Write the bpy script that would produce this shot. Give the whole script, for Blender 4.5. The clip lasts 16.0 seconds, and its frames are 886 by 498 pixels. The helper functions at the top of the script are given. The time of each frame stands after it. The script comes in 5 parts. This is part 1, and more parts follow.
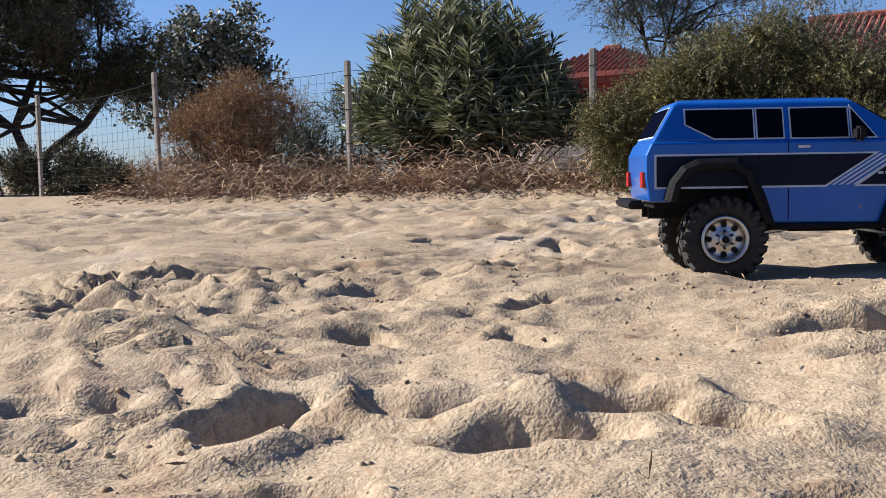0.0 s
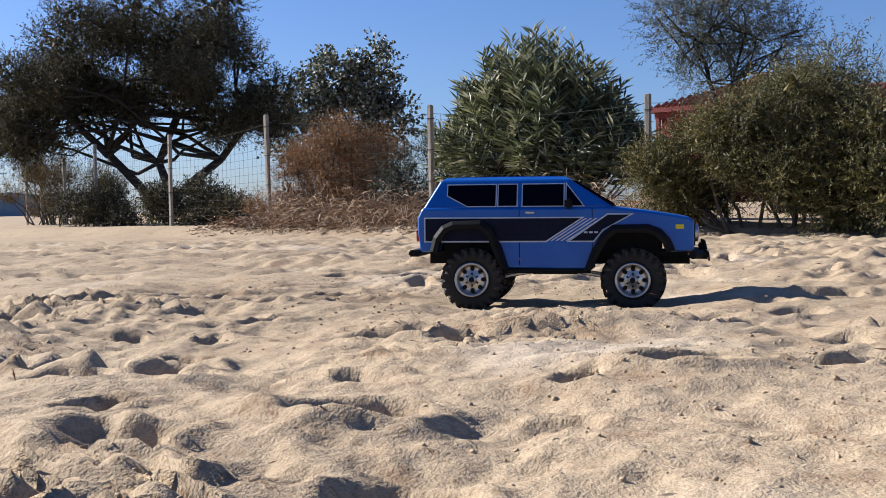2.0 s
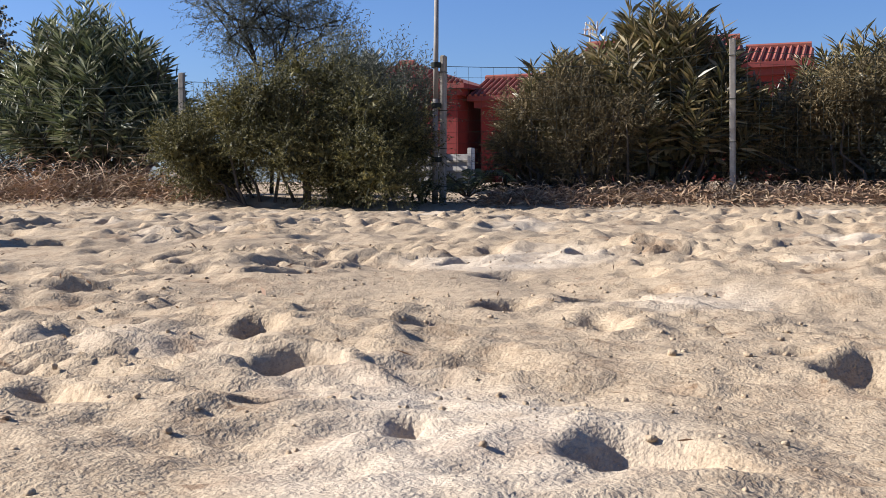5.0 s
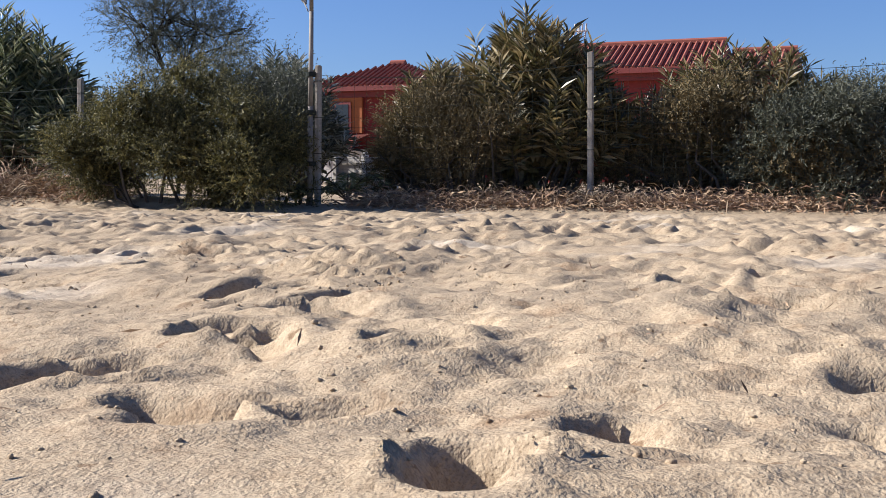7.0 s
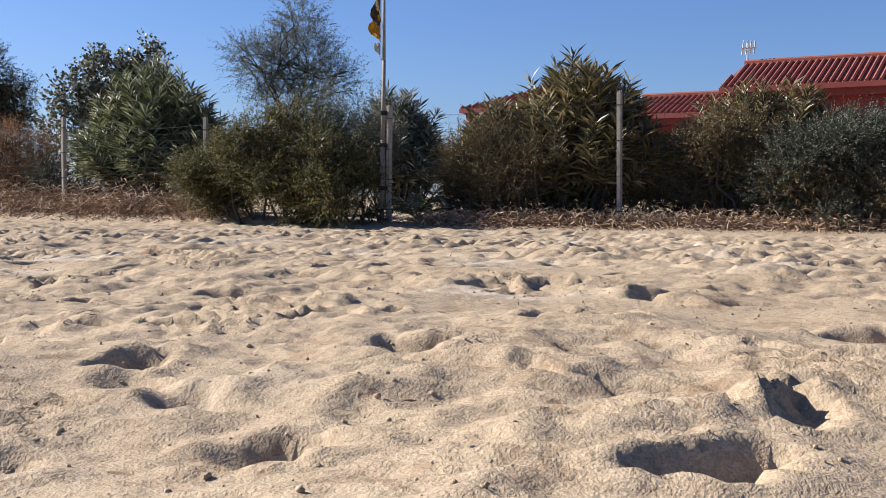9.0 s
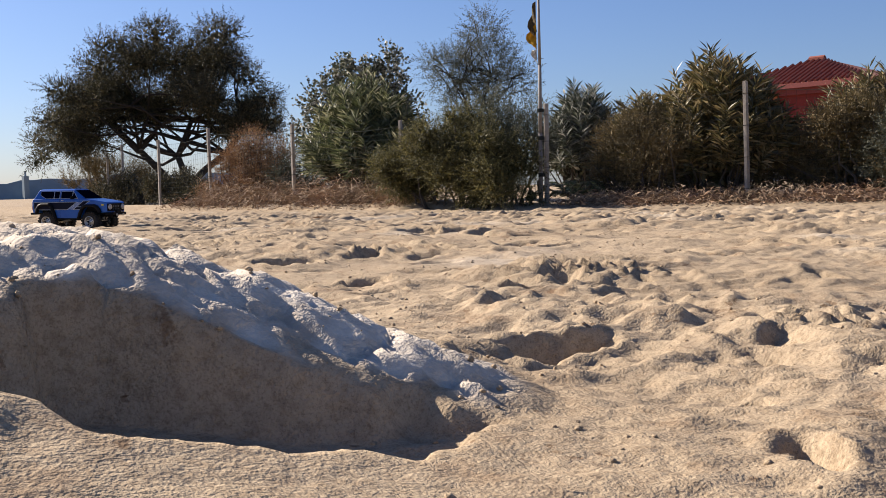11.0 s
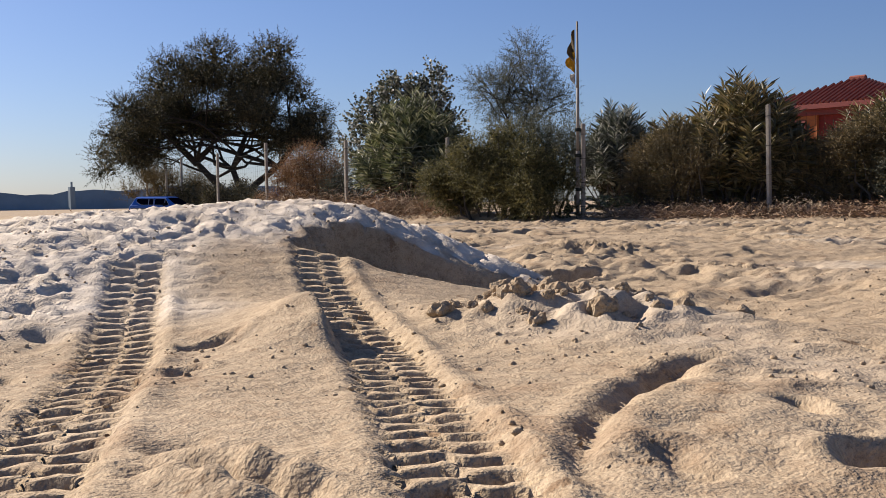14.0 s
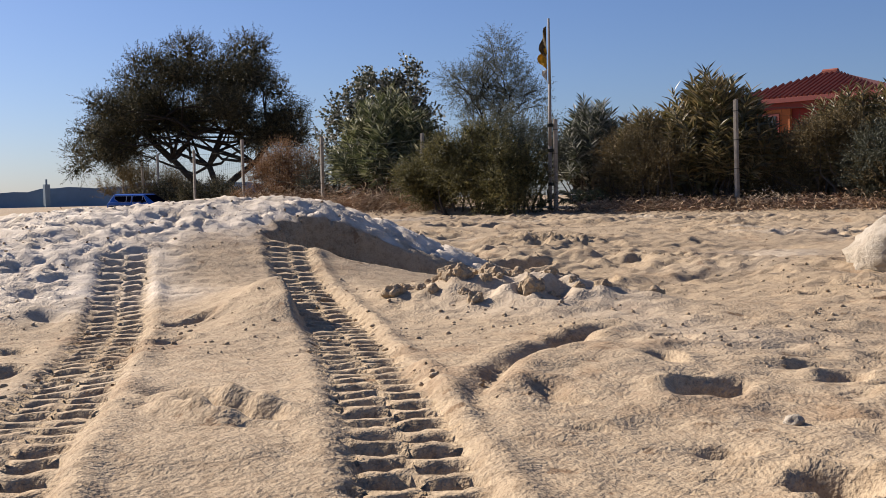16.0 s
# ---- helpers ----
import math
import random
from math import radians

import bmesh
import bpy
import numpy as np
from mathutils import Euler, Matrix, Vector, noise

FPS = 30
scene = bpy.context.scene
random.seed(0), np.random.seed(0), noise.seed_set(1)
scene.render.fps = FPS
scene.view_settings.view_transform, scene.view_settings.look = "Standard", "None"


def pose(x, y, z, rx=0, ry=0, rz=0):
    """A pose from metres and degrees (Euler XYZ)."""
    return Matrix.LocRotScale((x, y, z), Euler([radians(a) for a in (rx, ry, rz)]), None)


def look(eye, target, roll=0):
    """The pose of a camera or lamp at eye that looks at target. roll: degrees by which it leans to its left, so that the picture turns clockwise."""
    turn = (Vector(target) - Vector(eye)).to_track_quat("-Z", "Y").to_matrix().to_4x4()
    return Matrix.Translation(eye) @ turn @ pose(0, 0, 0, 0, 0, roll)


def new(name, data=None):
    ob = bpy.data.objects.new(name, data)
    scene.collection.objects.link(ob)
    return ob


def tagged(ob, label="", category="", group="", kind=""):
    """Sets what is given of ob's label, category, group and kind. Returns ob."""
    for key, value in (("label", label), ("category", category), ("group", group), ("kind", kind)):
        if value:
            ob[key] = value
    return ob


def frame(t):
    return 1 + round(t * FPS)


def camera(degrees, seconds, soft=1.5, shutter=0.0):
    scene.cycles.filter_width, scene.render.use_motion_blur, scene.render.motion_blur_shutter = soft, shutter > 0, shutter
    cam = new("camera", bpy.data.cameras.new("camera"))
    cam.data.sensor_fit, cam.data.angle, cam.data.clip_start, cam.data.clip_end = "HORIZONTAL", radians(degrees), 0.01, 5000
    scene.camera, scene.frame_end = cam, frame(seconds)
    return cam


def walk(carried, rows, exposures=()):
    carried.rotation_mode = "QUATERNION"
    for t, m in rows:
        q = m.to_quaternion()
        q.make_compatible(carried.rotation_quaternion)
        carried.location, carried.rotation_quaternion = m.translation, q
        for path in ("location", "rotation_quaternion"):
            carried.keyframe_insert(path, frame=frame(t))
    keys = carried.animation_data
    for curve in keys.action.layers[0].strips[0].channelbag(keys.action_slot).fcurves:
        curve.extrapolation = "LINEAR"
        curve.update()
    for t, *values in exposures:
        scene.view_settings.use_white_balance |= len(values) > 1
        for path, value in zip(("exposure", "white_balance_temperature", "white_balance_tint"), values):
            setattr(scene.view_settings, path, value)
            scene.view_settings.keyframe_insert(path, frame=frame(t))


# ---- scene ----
# ---- camera and its walk ----
cam = camera(45, 16.0, soft=0.25)
# seconds, x, y, z, heading, tilt, lean
WAY = [
    (0, 2.456, -5.924, 0.146, 30.62, -4.04, -1.70), (0.5, 2.693, -5.963, 0.139, 31.21, -3.59, 0.24),
    (1, 2.901, -6.001, 0.142, 35.19, -2.25, 0.10), (1.5, 3.024, -6.072, 0.152, 37.32, -1.78, -0.57),
    (2, 3.208, -6.062, 0.182, 38.79, -2.31, -1.33), (2.5, 3.390, -6.044, 0.174, 38.75, -3.16, -1.14),
    (3, 3.463, -5.924, 0.152, 35.87, -3.66, -0.66), (3.5, 3.592, -5.880, 0.155, 31.67, -3.80, -0.36),
    (4, 3.737, -5.844, 0.163, 27.56, -3.04, 0.03), (4.5, 3.943, -5.888, 0.159, 24.07, -3.16, -0.22),
    (5, 4.129, -5.938, 0.139, 21.19, -3.65, -0.40), (5.2, 4.200, -5.960, 0.144, 20.67, -3.90, -0.56),
    (7.3, 5.205, -5.970, 0.181, 21.98, -3.66, 0.58), (7.5, 5.326, -6.022, 0.191, 23.04, -3.56, 0.50),
    (8, 5.662, -6.241, 0.184, 25.97, -3.07, 0.75), (8.2, 5.778, -6.299, 0.183, 27.10, -2.91, 0.74),
    (10.3, 7.414, -7.089, 0.271, 39.52, -4.06, -0.64), (10.5, 7.559, -7.122, 0.257, 41.18, -4.25, -0.68),
    (11, 7.817, -7.170, 0.183, 45.35, -3.31, -1.58), (11.5, 7.881, -7.206, 0.212, 48.43, -1.44, -3.38),
    (12, 8.051, -7.365, 0.170, 49.98, -2.48, -3.45), (12.5, 8.162, -7.488, 0.150, 50.03, -3.71, -3.16),
    (13, 8.183, -7.547, 0.165, 49.08, -3.18, -2.23), (13.5, 8.291, -7.635, 0.174, 48.35, -2.74, -1.39),
    (14, 8.336, -7.742, 0.160, 47.41, -2.46, -0.95), (14.5, 8.363, -7.833, 0.128, 46.60, -2.34, -0.73),
    (15, 8.416, -7.855, 0.148, 46.40, -2.64, -0.78), (15.5, 8.430, -7.802, 0.159, 46.38, -2.75, -1.13),
    (16, 8.458, -7.818, 0.160, 46.24, -2.75, -1.34),
]
walk(cam, [(t, pose(x, y, z, 90 + tilt, 0, turn) @ pose(0, 0, 0, 0, 0, lean)) for t, x, y, z, turn, tilt, lean in WAY],
     [(0, 1.08, 5900, 10), (5, 1.18, 5800, 10), (8, 1.15, 5850, 10), (10.5, 1.12, 6300, 12), (12, 1.03, 6750, 13), (14, 0.86, 6500, 13), (16, 0.83, 6420, 13)])

# ---- daylight ----
SUN_TURN, SUN_HEIGHT = 193.0, 31.0   # where the sun stands: degrees from +x, and above the horizon
sky = bpy.data.worlds.new("sky")
scene.world = sky
sky.use_nodes = True
sn = sky.node_tree
tex = sn.nodes.new("ShaderNodeTexSky")
tex.sky_type, tex.sun_disc = "NISHITA", False
tex.sun_elevation = radians(SUN_HEIGHT)
tex.sun_rotation = radians(90 - SUN_TURN)
tex.air_density, tex.dust_density, tex.ozone_density = 1.0, 0.6, 3.5
tone = sn.nodes.new("ShaderNodeMix")
tone.data_type, tone.blend_type = "RGBA", "MULTIPLY"
tone.inputs[0].default_value, tone.inputs[7].default_value = 1.0, (0.86, 0.955, 1.24, 1)
sn.links.new(tex.outputs[0], tone.inputs[6])
sn.links.new(tone.outputs[2], sn.nodes["Background"].inputs[0])
sn.nodes["Background"].inputs[1].default_value = 0.044
sun = new("sun", bpy.data.lights.new("sun", "SUN"))
sun.data.energy, sun.data.angle, sun.data.color = 5.0, radians(0.53), (1.0, 0.90, 0.78)
sa, se = radians(SUN_TURN), radians(SUN_HEIGHT)
to_sun = Vector((math.cos(sa) * math.cos(se), math.sin(sa) * math.cos(se), math.sin(se)))
sun.matrix_world = look(to_sun * 30, (0, 0, 0))


# ---- materials ----
def mat(name, base, rough=0.8, metal=0.0):
    m = bpy.data.materials.new(name)
    m.use_nodes = True
    b = m.node_tree.nodes["Principled BSDF"]
    b.inputs["Base Color"].default_value = (*base, 1)
    b.inputs["Roughness"].default_value = rough
    b.inputs["Metallic"].default_value = metal
    return m, m.node_tree, b


def ramp(nt, source, stops):
    r = nt.nodes.new("ShaderNodeValToRGB")
    while len(r.color_ramp.elements) < len(stops):
        r.color_ramp.elements.new(0.5)
    for e, (p, c) in zip(r.color_ramp.elements, stops):
        e.position, e.color = p, (*c, 1)
    nt.links.new(source, r.inputs[0])
    return r.outputs[0]


def noise_tex(nt, scale, detail=4, rough=0.6, coords="Object"):
    co = nt.nodes.new("ShaderNodeTexCoord")
    n = nt.nodes.new("ShaderNodeTexNoise")
    n.inputs["Scale"].default_value, n.inputs["Detail"].default_value, n.inputs["Roughness"].default_value = scale, detail, rough
    nt.links.new(co.outputs[coords], n.inputs["Vector"])
    return n.outputs["Fac"]


def mix_rgb(nt, fac, a, b, mode="MIX"):
    n = nt.nodes.new("ShaderNodeMix")
    n.data_type, n.blend_type = "RGBA", mode
    for sock, v in ((n.inputs[0], fac), (n.inputs[6], a), (n.inputs[7], b)):
        if isinstance(v, (int, float)):
            sock.default_value = v
        elif isinstance(v, tuple):
            sock.default_value = (*v, 1)
        else:
            nt.links.new(v, sock)
    return n.outputs[2]


def bump(nt, b, height, strength, distance):
    n = nt.nodes.new("ShaderNodeBump")
    n.inputs["Strength"].default_value, n.inputs["Distance"].default_value = strength, distance
    nt.links.new(height, n.inputs["Height"])
    nt.links.new(n.outputs[0], b.inputs["Normal"])


def grainy(name, c1, c2, scale, rough=0.85, metal=0.0, bump_d=0.002, fine=6.0):
    """Two tones in patches with fine grain and a little relief."""
    m, nt, b = mat(name, c1, rough, metal)
    big = ramp(nt, noise_tex(nt, scale), [(0.3, c1), (0.7, c2)])
    small = noise_tex(nt, scale * fine, 6, 0.7)
    grain = ramp(nt, small, [(0.25, (0.78, 0.78, 0.78)), (0.75, (1.12, 1.12, 1.12))])
    nt.links.new(mix_rgb(nt, 1.0, big, grain, "MULTIPLY"), b.inputs["Base Color"])
    bump(nt, b, small, 0.5, bump_d)
    return m


def sand_material():
    m, nt, b = mat("dry_sand", (0.5, 0.4, 0.26), 0.95)
    b.inputs["Specular IOR Level"].default_value = 0.12
    patch = ramp(nt, noise_tex(nt, 1.6, 3), [(0.3, (0.326, 0.254, 0.172)), (0.7, (0.390, 0.308, 0.212))])
    damp = ramp(nt, noise_tex(nt, 9.0, 6, 0.7), [(0.32, (0.62, 0.52, 0.46)), (0.46, (1.0, 1.0, 1.0))])
    col = mix_rgb(nt, 0.7, patch, damp, "MULTIPLY")
    grain = ramp(nt, noise_tex(nt, 560, 4, 0.85), [(0.32, (0.55, 0.5, 0.46)), (0.52, (1.08, 1.08, 1.06))])
    col = mix_rgb(nt, 0.85, col, grain, "MULTIPLY")
    mottle = ramp(nt, noise_tex(nt, 130, 3, 0.6), [(0.34, (0.70, 0.66, 0.62)), (0.55, (1.06, 1.06, 1.05))])
    col = mix_rgb(nt, 0.7, col, mottle, "MULTIPLY")
    scar = ramp(nt, noise_tex(nt, 34, 5, 0.62), [(0.31, (0.5, 0.4, 0.34)), (0.35, (1.0, 1.0, 1.0))])
    col = mix_rgb(nt, 0.75, col, scar, "MULTIPLY")
    crust = nt.nodes.new("ShaderNodeAttribute")
    crust.attribute_name = "crust"
    pale = ramp(nt, noise_tex(nt, 26, 6, 0.75), [(0.35, (0.44, 0.375, 0.295)), (0.65, (0.70, 0.625, 0.52))])
    col = mix_rgb(nt, crust.outputs["Fac"], col, pale)
    nt.links.new(col, b.inputs["Base Color"])
    h1 = noise_tex(nt, 46, 4, 0.6)
    h2 = noise_tex(nt, 380, 2, 0.6)
    add = nt.nodes.new("ShaderNodeMath")
    add.operation = "MULTIPLY_ADD"
    add.inputs[1].default_value = 0.35
    nt.links.new(h2, add.inputs[0])
    nt.links.new(h1, add.inputs[2])
    bump(nt, b, add.outputs[0], 1.0, 0.0042)
    return m


def leaf_material(name, stops, rough=0.5, glow=0.24):
    m, nt, b = mat(name, stops[0][1], rough)
    geo = nt.nodes.new("ShaderNodeNewGeometry")
    col = ramp(nt, geo.outputs["Random Per Island"], stops)
    patch = ramp(nt, noise_tex(nt, 2.2, 3), [(0.3, (0.6, 0.62, 0.58)), (0.7, (1.25, 1.2, 1.1))])
    col = mix_rgb(nt, 1.0, col, patch, "MULTIPLY")
    nt.links.new(col, b.inputs["Base Color"])
    tr = nt.nodes.new("ShaderNodeBsdfTranslucent")
    nt.links.new(col, tr.inputs[0])
    mx = nt.nodes.new("ShaderNodeMixShader")
    mx.inputs[0].default_value = glow
    out = nt.nodes["Material Output"]
    nt.links.new(b.outputs[0], mx.inputs[1])
    nt.links.new(tr.outputs[0], mx.inputs[2])
    nt.links.new(mx.outputs[0], out.inputs["Surface"])
    return m


SAND = sand_material()
M_OLEANDER = leaf_material("oleander_leaves", [(0.0, (0.03, 0.04, 0.016)), (0.4, (0.095, 0.115, 0.05)), (0.75, (0.22, 0.235, 0.13)), (1.0, (0.42, 0.41, 0.28))], 0.5)
M_OLEANDER_DRY = leaf_material("dry_oleander_leaves", [(0.0, (0.045, 0.043, 0.017)), (0.4, (0.12, 0.11, 0.045)), (0.75, (0.22, 0.165, 0.075)), (1.0, (0.36, 0.30, 0.18))], 0.45)
M_TAMARISK = leaf_material("tamarisk_sprays", [(0.0, (0.022, 0.024, 0.008)), (0.5, (0.085, 0.082, 0.028)), (1.0, (0.24, 0.21, 0.08))], 0.7)
M_PINE = leaf_material("dark_tree_foliage", [(0.0, (0.018, 0.019, 0.010)), (0.6, (0.052, 0.052, 0.026)), (1.0, (0.15, 0.125, 0.065))], 0.75, 0.16)
M_POPLAR = leaf_material("silver_leaves", [(0.0, (0.03, 0.038, 0.024)), (0.5, (0.075, 0.085, 0.055)), (0.75, (0.24, 0.25, 0.21)), (1.0, (0.42, 0.42, 0.38))], 0.5)
M_GREY = leaf_material("grey_green_sprays", [(0.0, (0.056, 0.062, 0.043)), (0.6, (0.093, 0.102, 0.071)), (1.0, (0.136, 0.136, 0.099))], 0.7)
M_RED = leaf_material("rusty_twigs", [(0.0, (0.11, 0.06, 0.03)), (0.5, (0.27, 0.14, 0.07)), (1.0, (0.40, 0.27, 0.14))], 0.8, 0.15)
M_BROWN = leaf_material("brown_thicket", [(0.0, (0.06, 0.048, 0.022)), (0.5, (0.13, 0.098, 0.042)), (1.0, (0.21, 0.155, 0.075))], 0.8, 0.15)
M_LITTER = leaf_material("dry_litter", [(0.0, (0.12, 0.075, 0.048)), (0.5, (0.27, 0.17, 0.11)), (1.0, (0.42, 0.30, 0.20))], 0.9, 0.0)
M_STRAW = leaf_material("pale_straw", [(0.0, (0.15, 0.09, 0.058)), (0.5, (0.33, 0.22, 0.14)), (1.0, (0.50, 0.38, 0.26))], 0.85, 0.0)
M_PALM = leaf_material("palm_leaflets", [(0.0, (0.04, 0.055, 0.025)), (0.6, (0.10, 0.12, 0.055)), (1.0, (0.2, 0.2, 0.11))], 0.4)
BARK = grainy("grey_bark", (0.05, 0.04, 0.031), (0.10, 0.083, 0.065), 9, 0.9, bump_d=0.01)
DARK_BARK = grainy("dark_bark", (0.017, 0.013, 0.010), (0.036, 0.029, 0.022), 9, 0.9, bump_d=0.01)
POST = grainy("weathered_concrete", (0.25, 0.22, 0.18), (0.36, 0.33, 0.28), 14, 0.9, bump_d=0.004)
WIRE = mat("dull_green_wire", (0.030, 0.034, 0.030), 0.9)[0]
WIRE.node_tree.nodes["Principled BSDF"].inputs["Specular IOR Level"].default_value = 0.05
POLE = grainy("grey_pole_wood", (0.18, 0.158, 0.135), (0.27, 0.24, 0.203), 12, 0.8)
FLAG_Y = grainy("yellow_cloth", (0.562, 0.315, 0.015), (0.637, 0.39, 0.038), 12, 0.85)
FLAG_D = grainy("dark_cloth", (0.075, 0.056, 0.03), (0.15, 0.105, 0.045), 12, 0.85)
FLAG_W = grainy("white_cloth", (0.45, 0.435, 0.405), (0.562, 0.547, 0.525), 12, 0.85)
RED_WALL = grainy("red_plaster", (0.17, 0.018, 0.015), (0.20, 0.025, 0.020), 1.2, 0.9)
ORANGE_WALL = grainy("orange_plaster", (0.33, 0.10, 0.028), (0.38, 0.125, 0.038), 1.2, 0.9)
ROOF = grainy("clay_tiles", (0.19, 0.046, 0.030), (0.26, 0.074, 0.048), 1.6, 0.85, bump_d=0.01)
TRIM_RED = grainy("dark_red_trim", (0.153, 0.019, 0.016), (0.186, 0.028, 0.021), 2, 0.7)
WHITE_WALL = grainy("white_plaster", (0.465, 0.435, 0.398), (0.555, 0.525, 0.488), 1.5, 0.9)
DARK_GLASS = mat("dark_window_glass", (0.03, 0.035, 0.04), 0.12)[0]
# blue-grey base colour: the haze of distance is painted into it
HILL = grainy("haze_painted_hill", (0.165, 0.225, 0.27), (0.21, 0.277, 0.323), 0.02, 1.0)
STONE = grainy("sandy_stone", (0.34, 0.285, 0.21), (0.50, 0.44, 0.35), 22, 0.95, bump_d=0.03)


# ---- building helpers ----
def part(name, bm, material, parent=None, label="", smooth=False):
    me = bpy.data.meshes.new(name)
    bm.to_mesh(me)
    bm.free()
    me.materials.append(material)
    if smooth:
        me.shade_smooth()
    ob = new(name, me)
    if parent:
        ob.parent = parent
    return tagged(ob, label)


def mesh_np(name, verts, faces, material, parent=None, smooth=False):
    """A mesh from numpy arrays: faces is (n, 3) or (n, 4)."""
    me = bpy.data.meshes.new(name)
    k = faces.shape[1]
    me.vertices.add(len(verts))
    me.vertices.foreach_set("co", np.ascontiguousarray(verts, dtype=np.float32).ravel())
    me.loops.add(faces.size)
    me.loops.foreach_set("vertex_index", np.ascontiguousarray(faces, dtype=np.int32).ravel())
    me.polygons.add(len(faces))
    me.polygons.foreach_set("loop_start", np.arange(0, faces.size, k, dtype=np.int32))
    me.polygons.foreach_set("use_smooth", np.full(len(faces), smooth))
    me.update(calc_edges=True)
    me.materials.append(material)
    ob = new(name, me)
    if parent:
        ob.parent = parent
    return ob


def empty(name, x, y, z, turn=0.0, tilt=0.0):
    ob = new(name)
    ob.matrix_world = pose(x, y, z, 0, tilt, turn)
    return ob


def box(bm, x0, x1, y0, y1, z0, z1, bevel=0.0):
    r = bmesh.ops.create_cube(bm, size=1.0, matrix=Matrix.Translation(((x0 + x1) / 2, (y0 + y1) / 2, (z0 + z1) / 2)) @ Matrix.Diagonal((x1 - x0, y1 - y0, z1 - z0, 1)))
    if bevel:
        es = list({e for v in r["verts"] for e in v.link_edges})
        bmesh.ops.bevel(bm, geom=es, offset=bevel, segments=2, affect="EDGES")


def rod(bm, a, b, r0, r1=None, seg=8):
    a, b = Vector(a), Vector(b)
    d = b - a
    m = Matrix.Translation((a + b) / 2) @ d.to_track_quat("Z", "Y").to_matrix().to_4x4()
    bmesh.ops.create_cone(bm, cap_ends=True, segments=seg, radius1=r0, radius2=r0 if r1 is None else r1, depth=d.length, matrix=m)


def rng(seed):
    return np.random.default_rng(seed)


def pnoise(x, y, seed=0):
    """Smooth gradient noise in about -0.7 to 0.7."""
    xi, yi = np.floor(x).astype(np.int64), np.floor(y).astype(np.int64)
    xf, yf = x - xi, y - yi

    def grad(ix, iy, dx, dy):
        h = (ix * 374761393 + iy * 668265263 + seed * 974634777) & 0x7FFFFFFF
        h = ((h ^ (h >> 13)) * 1274126177) & 0x7FFFFFFF
        a = ((h ^ (h >> 16)) & 1023) * (2 * np.pi / 1024)
        return np.cos(a) * dx + np.sin(a) * dy
    u, v = xf * xf * xf * (xf * (xf * 6 - 15) + 10), yf * yf * yf * (yf * (yf * 6 - 15) + 10)
    n0 = grad(xi, yi, xf, yf) * (1 - u) + grad(xi + 1, yi, xf - 1, yf) * u
    n1 = grad(xi, yi + 1, xf, yf - 1) * (1 - u) + grad(xi + 1, yi + 1, xf - 1, yf - 1) * u
    return n0 * (1 - v) + n1 * v


def sstep(a, b, x):
    t = np.clip((x - a) / (b - a), 0, 1)
    return t * t * (3 - 2 * t)


# ---- the sand ----
CAR_X, CAR_Y, CAR_Z, CAR_TURN = 2.15, -4.42, -0.004, 28.0
# footprints and hollows: x, y, length; by stretches of the way
HOLLOWS_START = [
    (2.06, -5.46, 0.13), (1.93, -5.18, 0.09), (2.19, -5.27, 0.10), (2.24, -5.37, 0.12), (2.31, -5.07, 0.13), (2.39, -5.04, 0.09), (2.48, -5.29, 0.06),
    (2.39, -5.52, 0.08), (2.52, -5.60, 0.09), (2.62, -5.44, 0.10), (2.14, -5.40, 0.16), (2.23, -5.47, 0.09), (2.30, -5.38, 0.10), (1.60, -5.25, 0.13),
    (1.76, -4.78, 0.11), (2.36, -5.17, 0.09), (2.68, -5.22, 0.07), (2.76, -5.36, 0.06), (2.79, -5.59, 0.09), (2.54, -5.62, 0.09), (2.86, -4.98, 0.07), (2.92, -5.35, 0.06),
]
HOLLOWS_MIDDLE = [
    (3.02, -5.18, 0.10), (2.75, -5.13, 0.10), (3.19, -5.50, 0.12), (2.97, -4.99, 0.07), (2.85, -5.02, 0.07), (3.18, -4.89, 0.09), (3.19, -4.77, 0.07), (3.33, -4.97, 0.08),
    (3.30, -5.31, 0.05), (3.67, -5.20, 0.06), (3.77, -5.31, 0.08), (3.62, -5.39, 0.06), (3.70, -5.47, 0.08), (3.25, -4.92, 0.10), (3.53, -5.36, 0.05), (3.92, -4.71, 0.06),
    (3.80, -4.93, 0.08), (3.83, -5.42, 0.07), (3.92, -5.46, 0.06), (4.91, -5.40, 0.08), (4.70, -5.20, 0.09), (5.08, -5.73, 0.07), (5.09, -5.61, 0.07), (5.23, -5.67, 0.08),
    (5.06, -5.23, 0.09), (5.06, -5.36, 0.07), (5.24, -5.33, 0.08), (5.36, -5.65, 0.06), (5.48, -5.34, 0.08), (4.87, -5.52, 0.10),
]
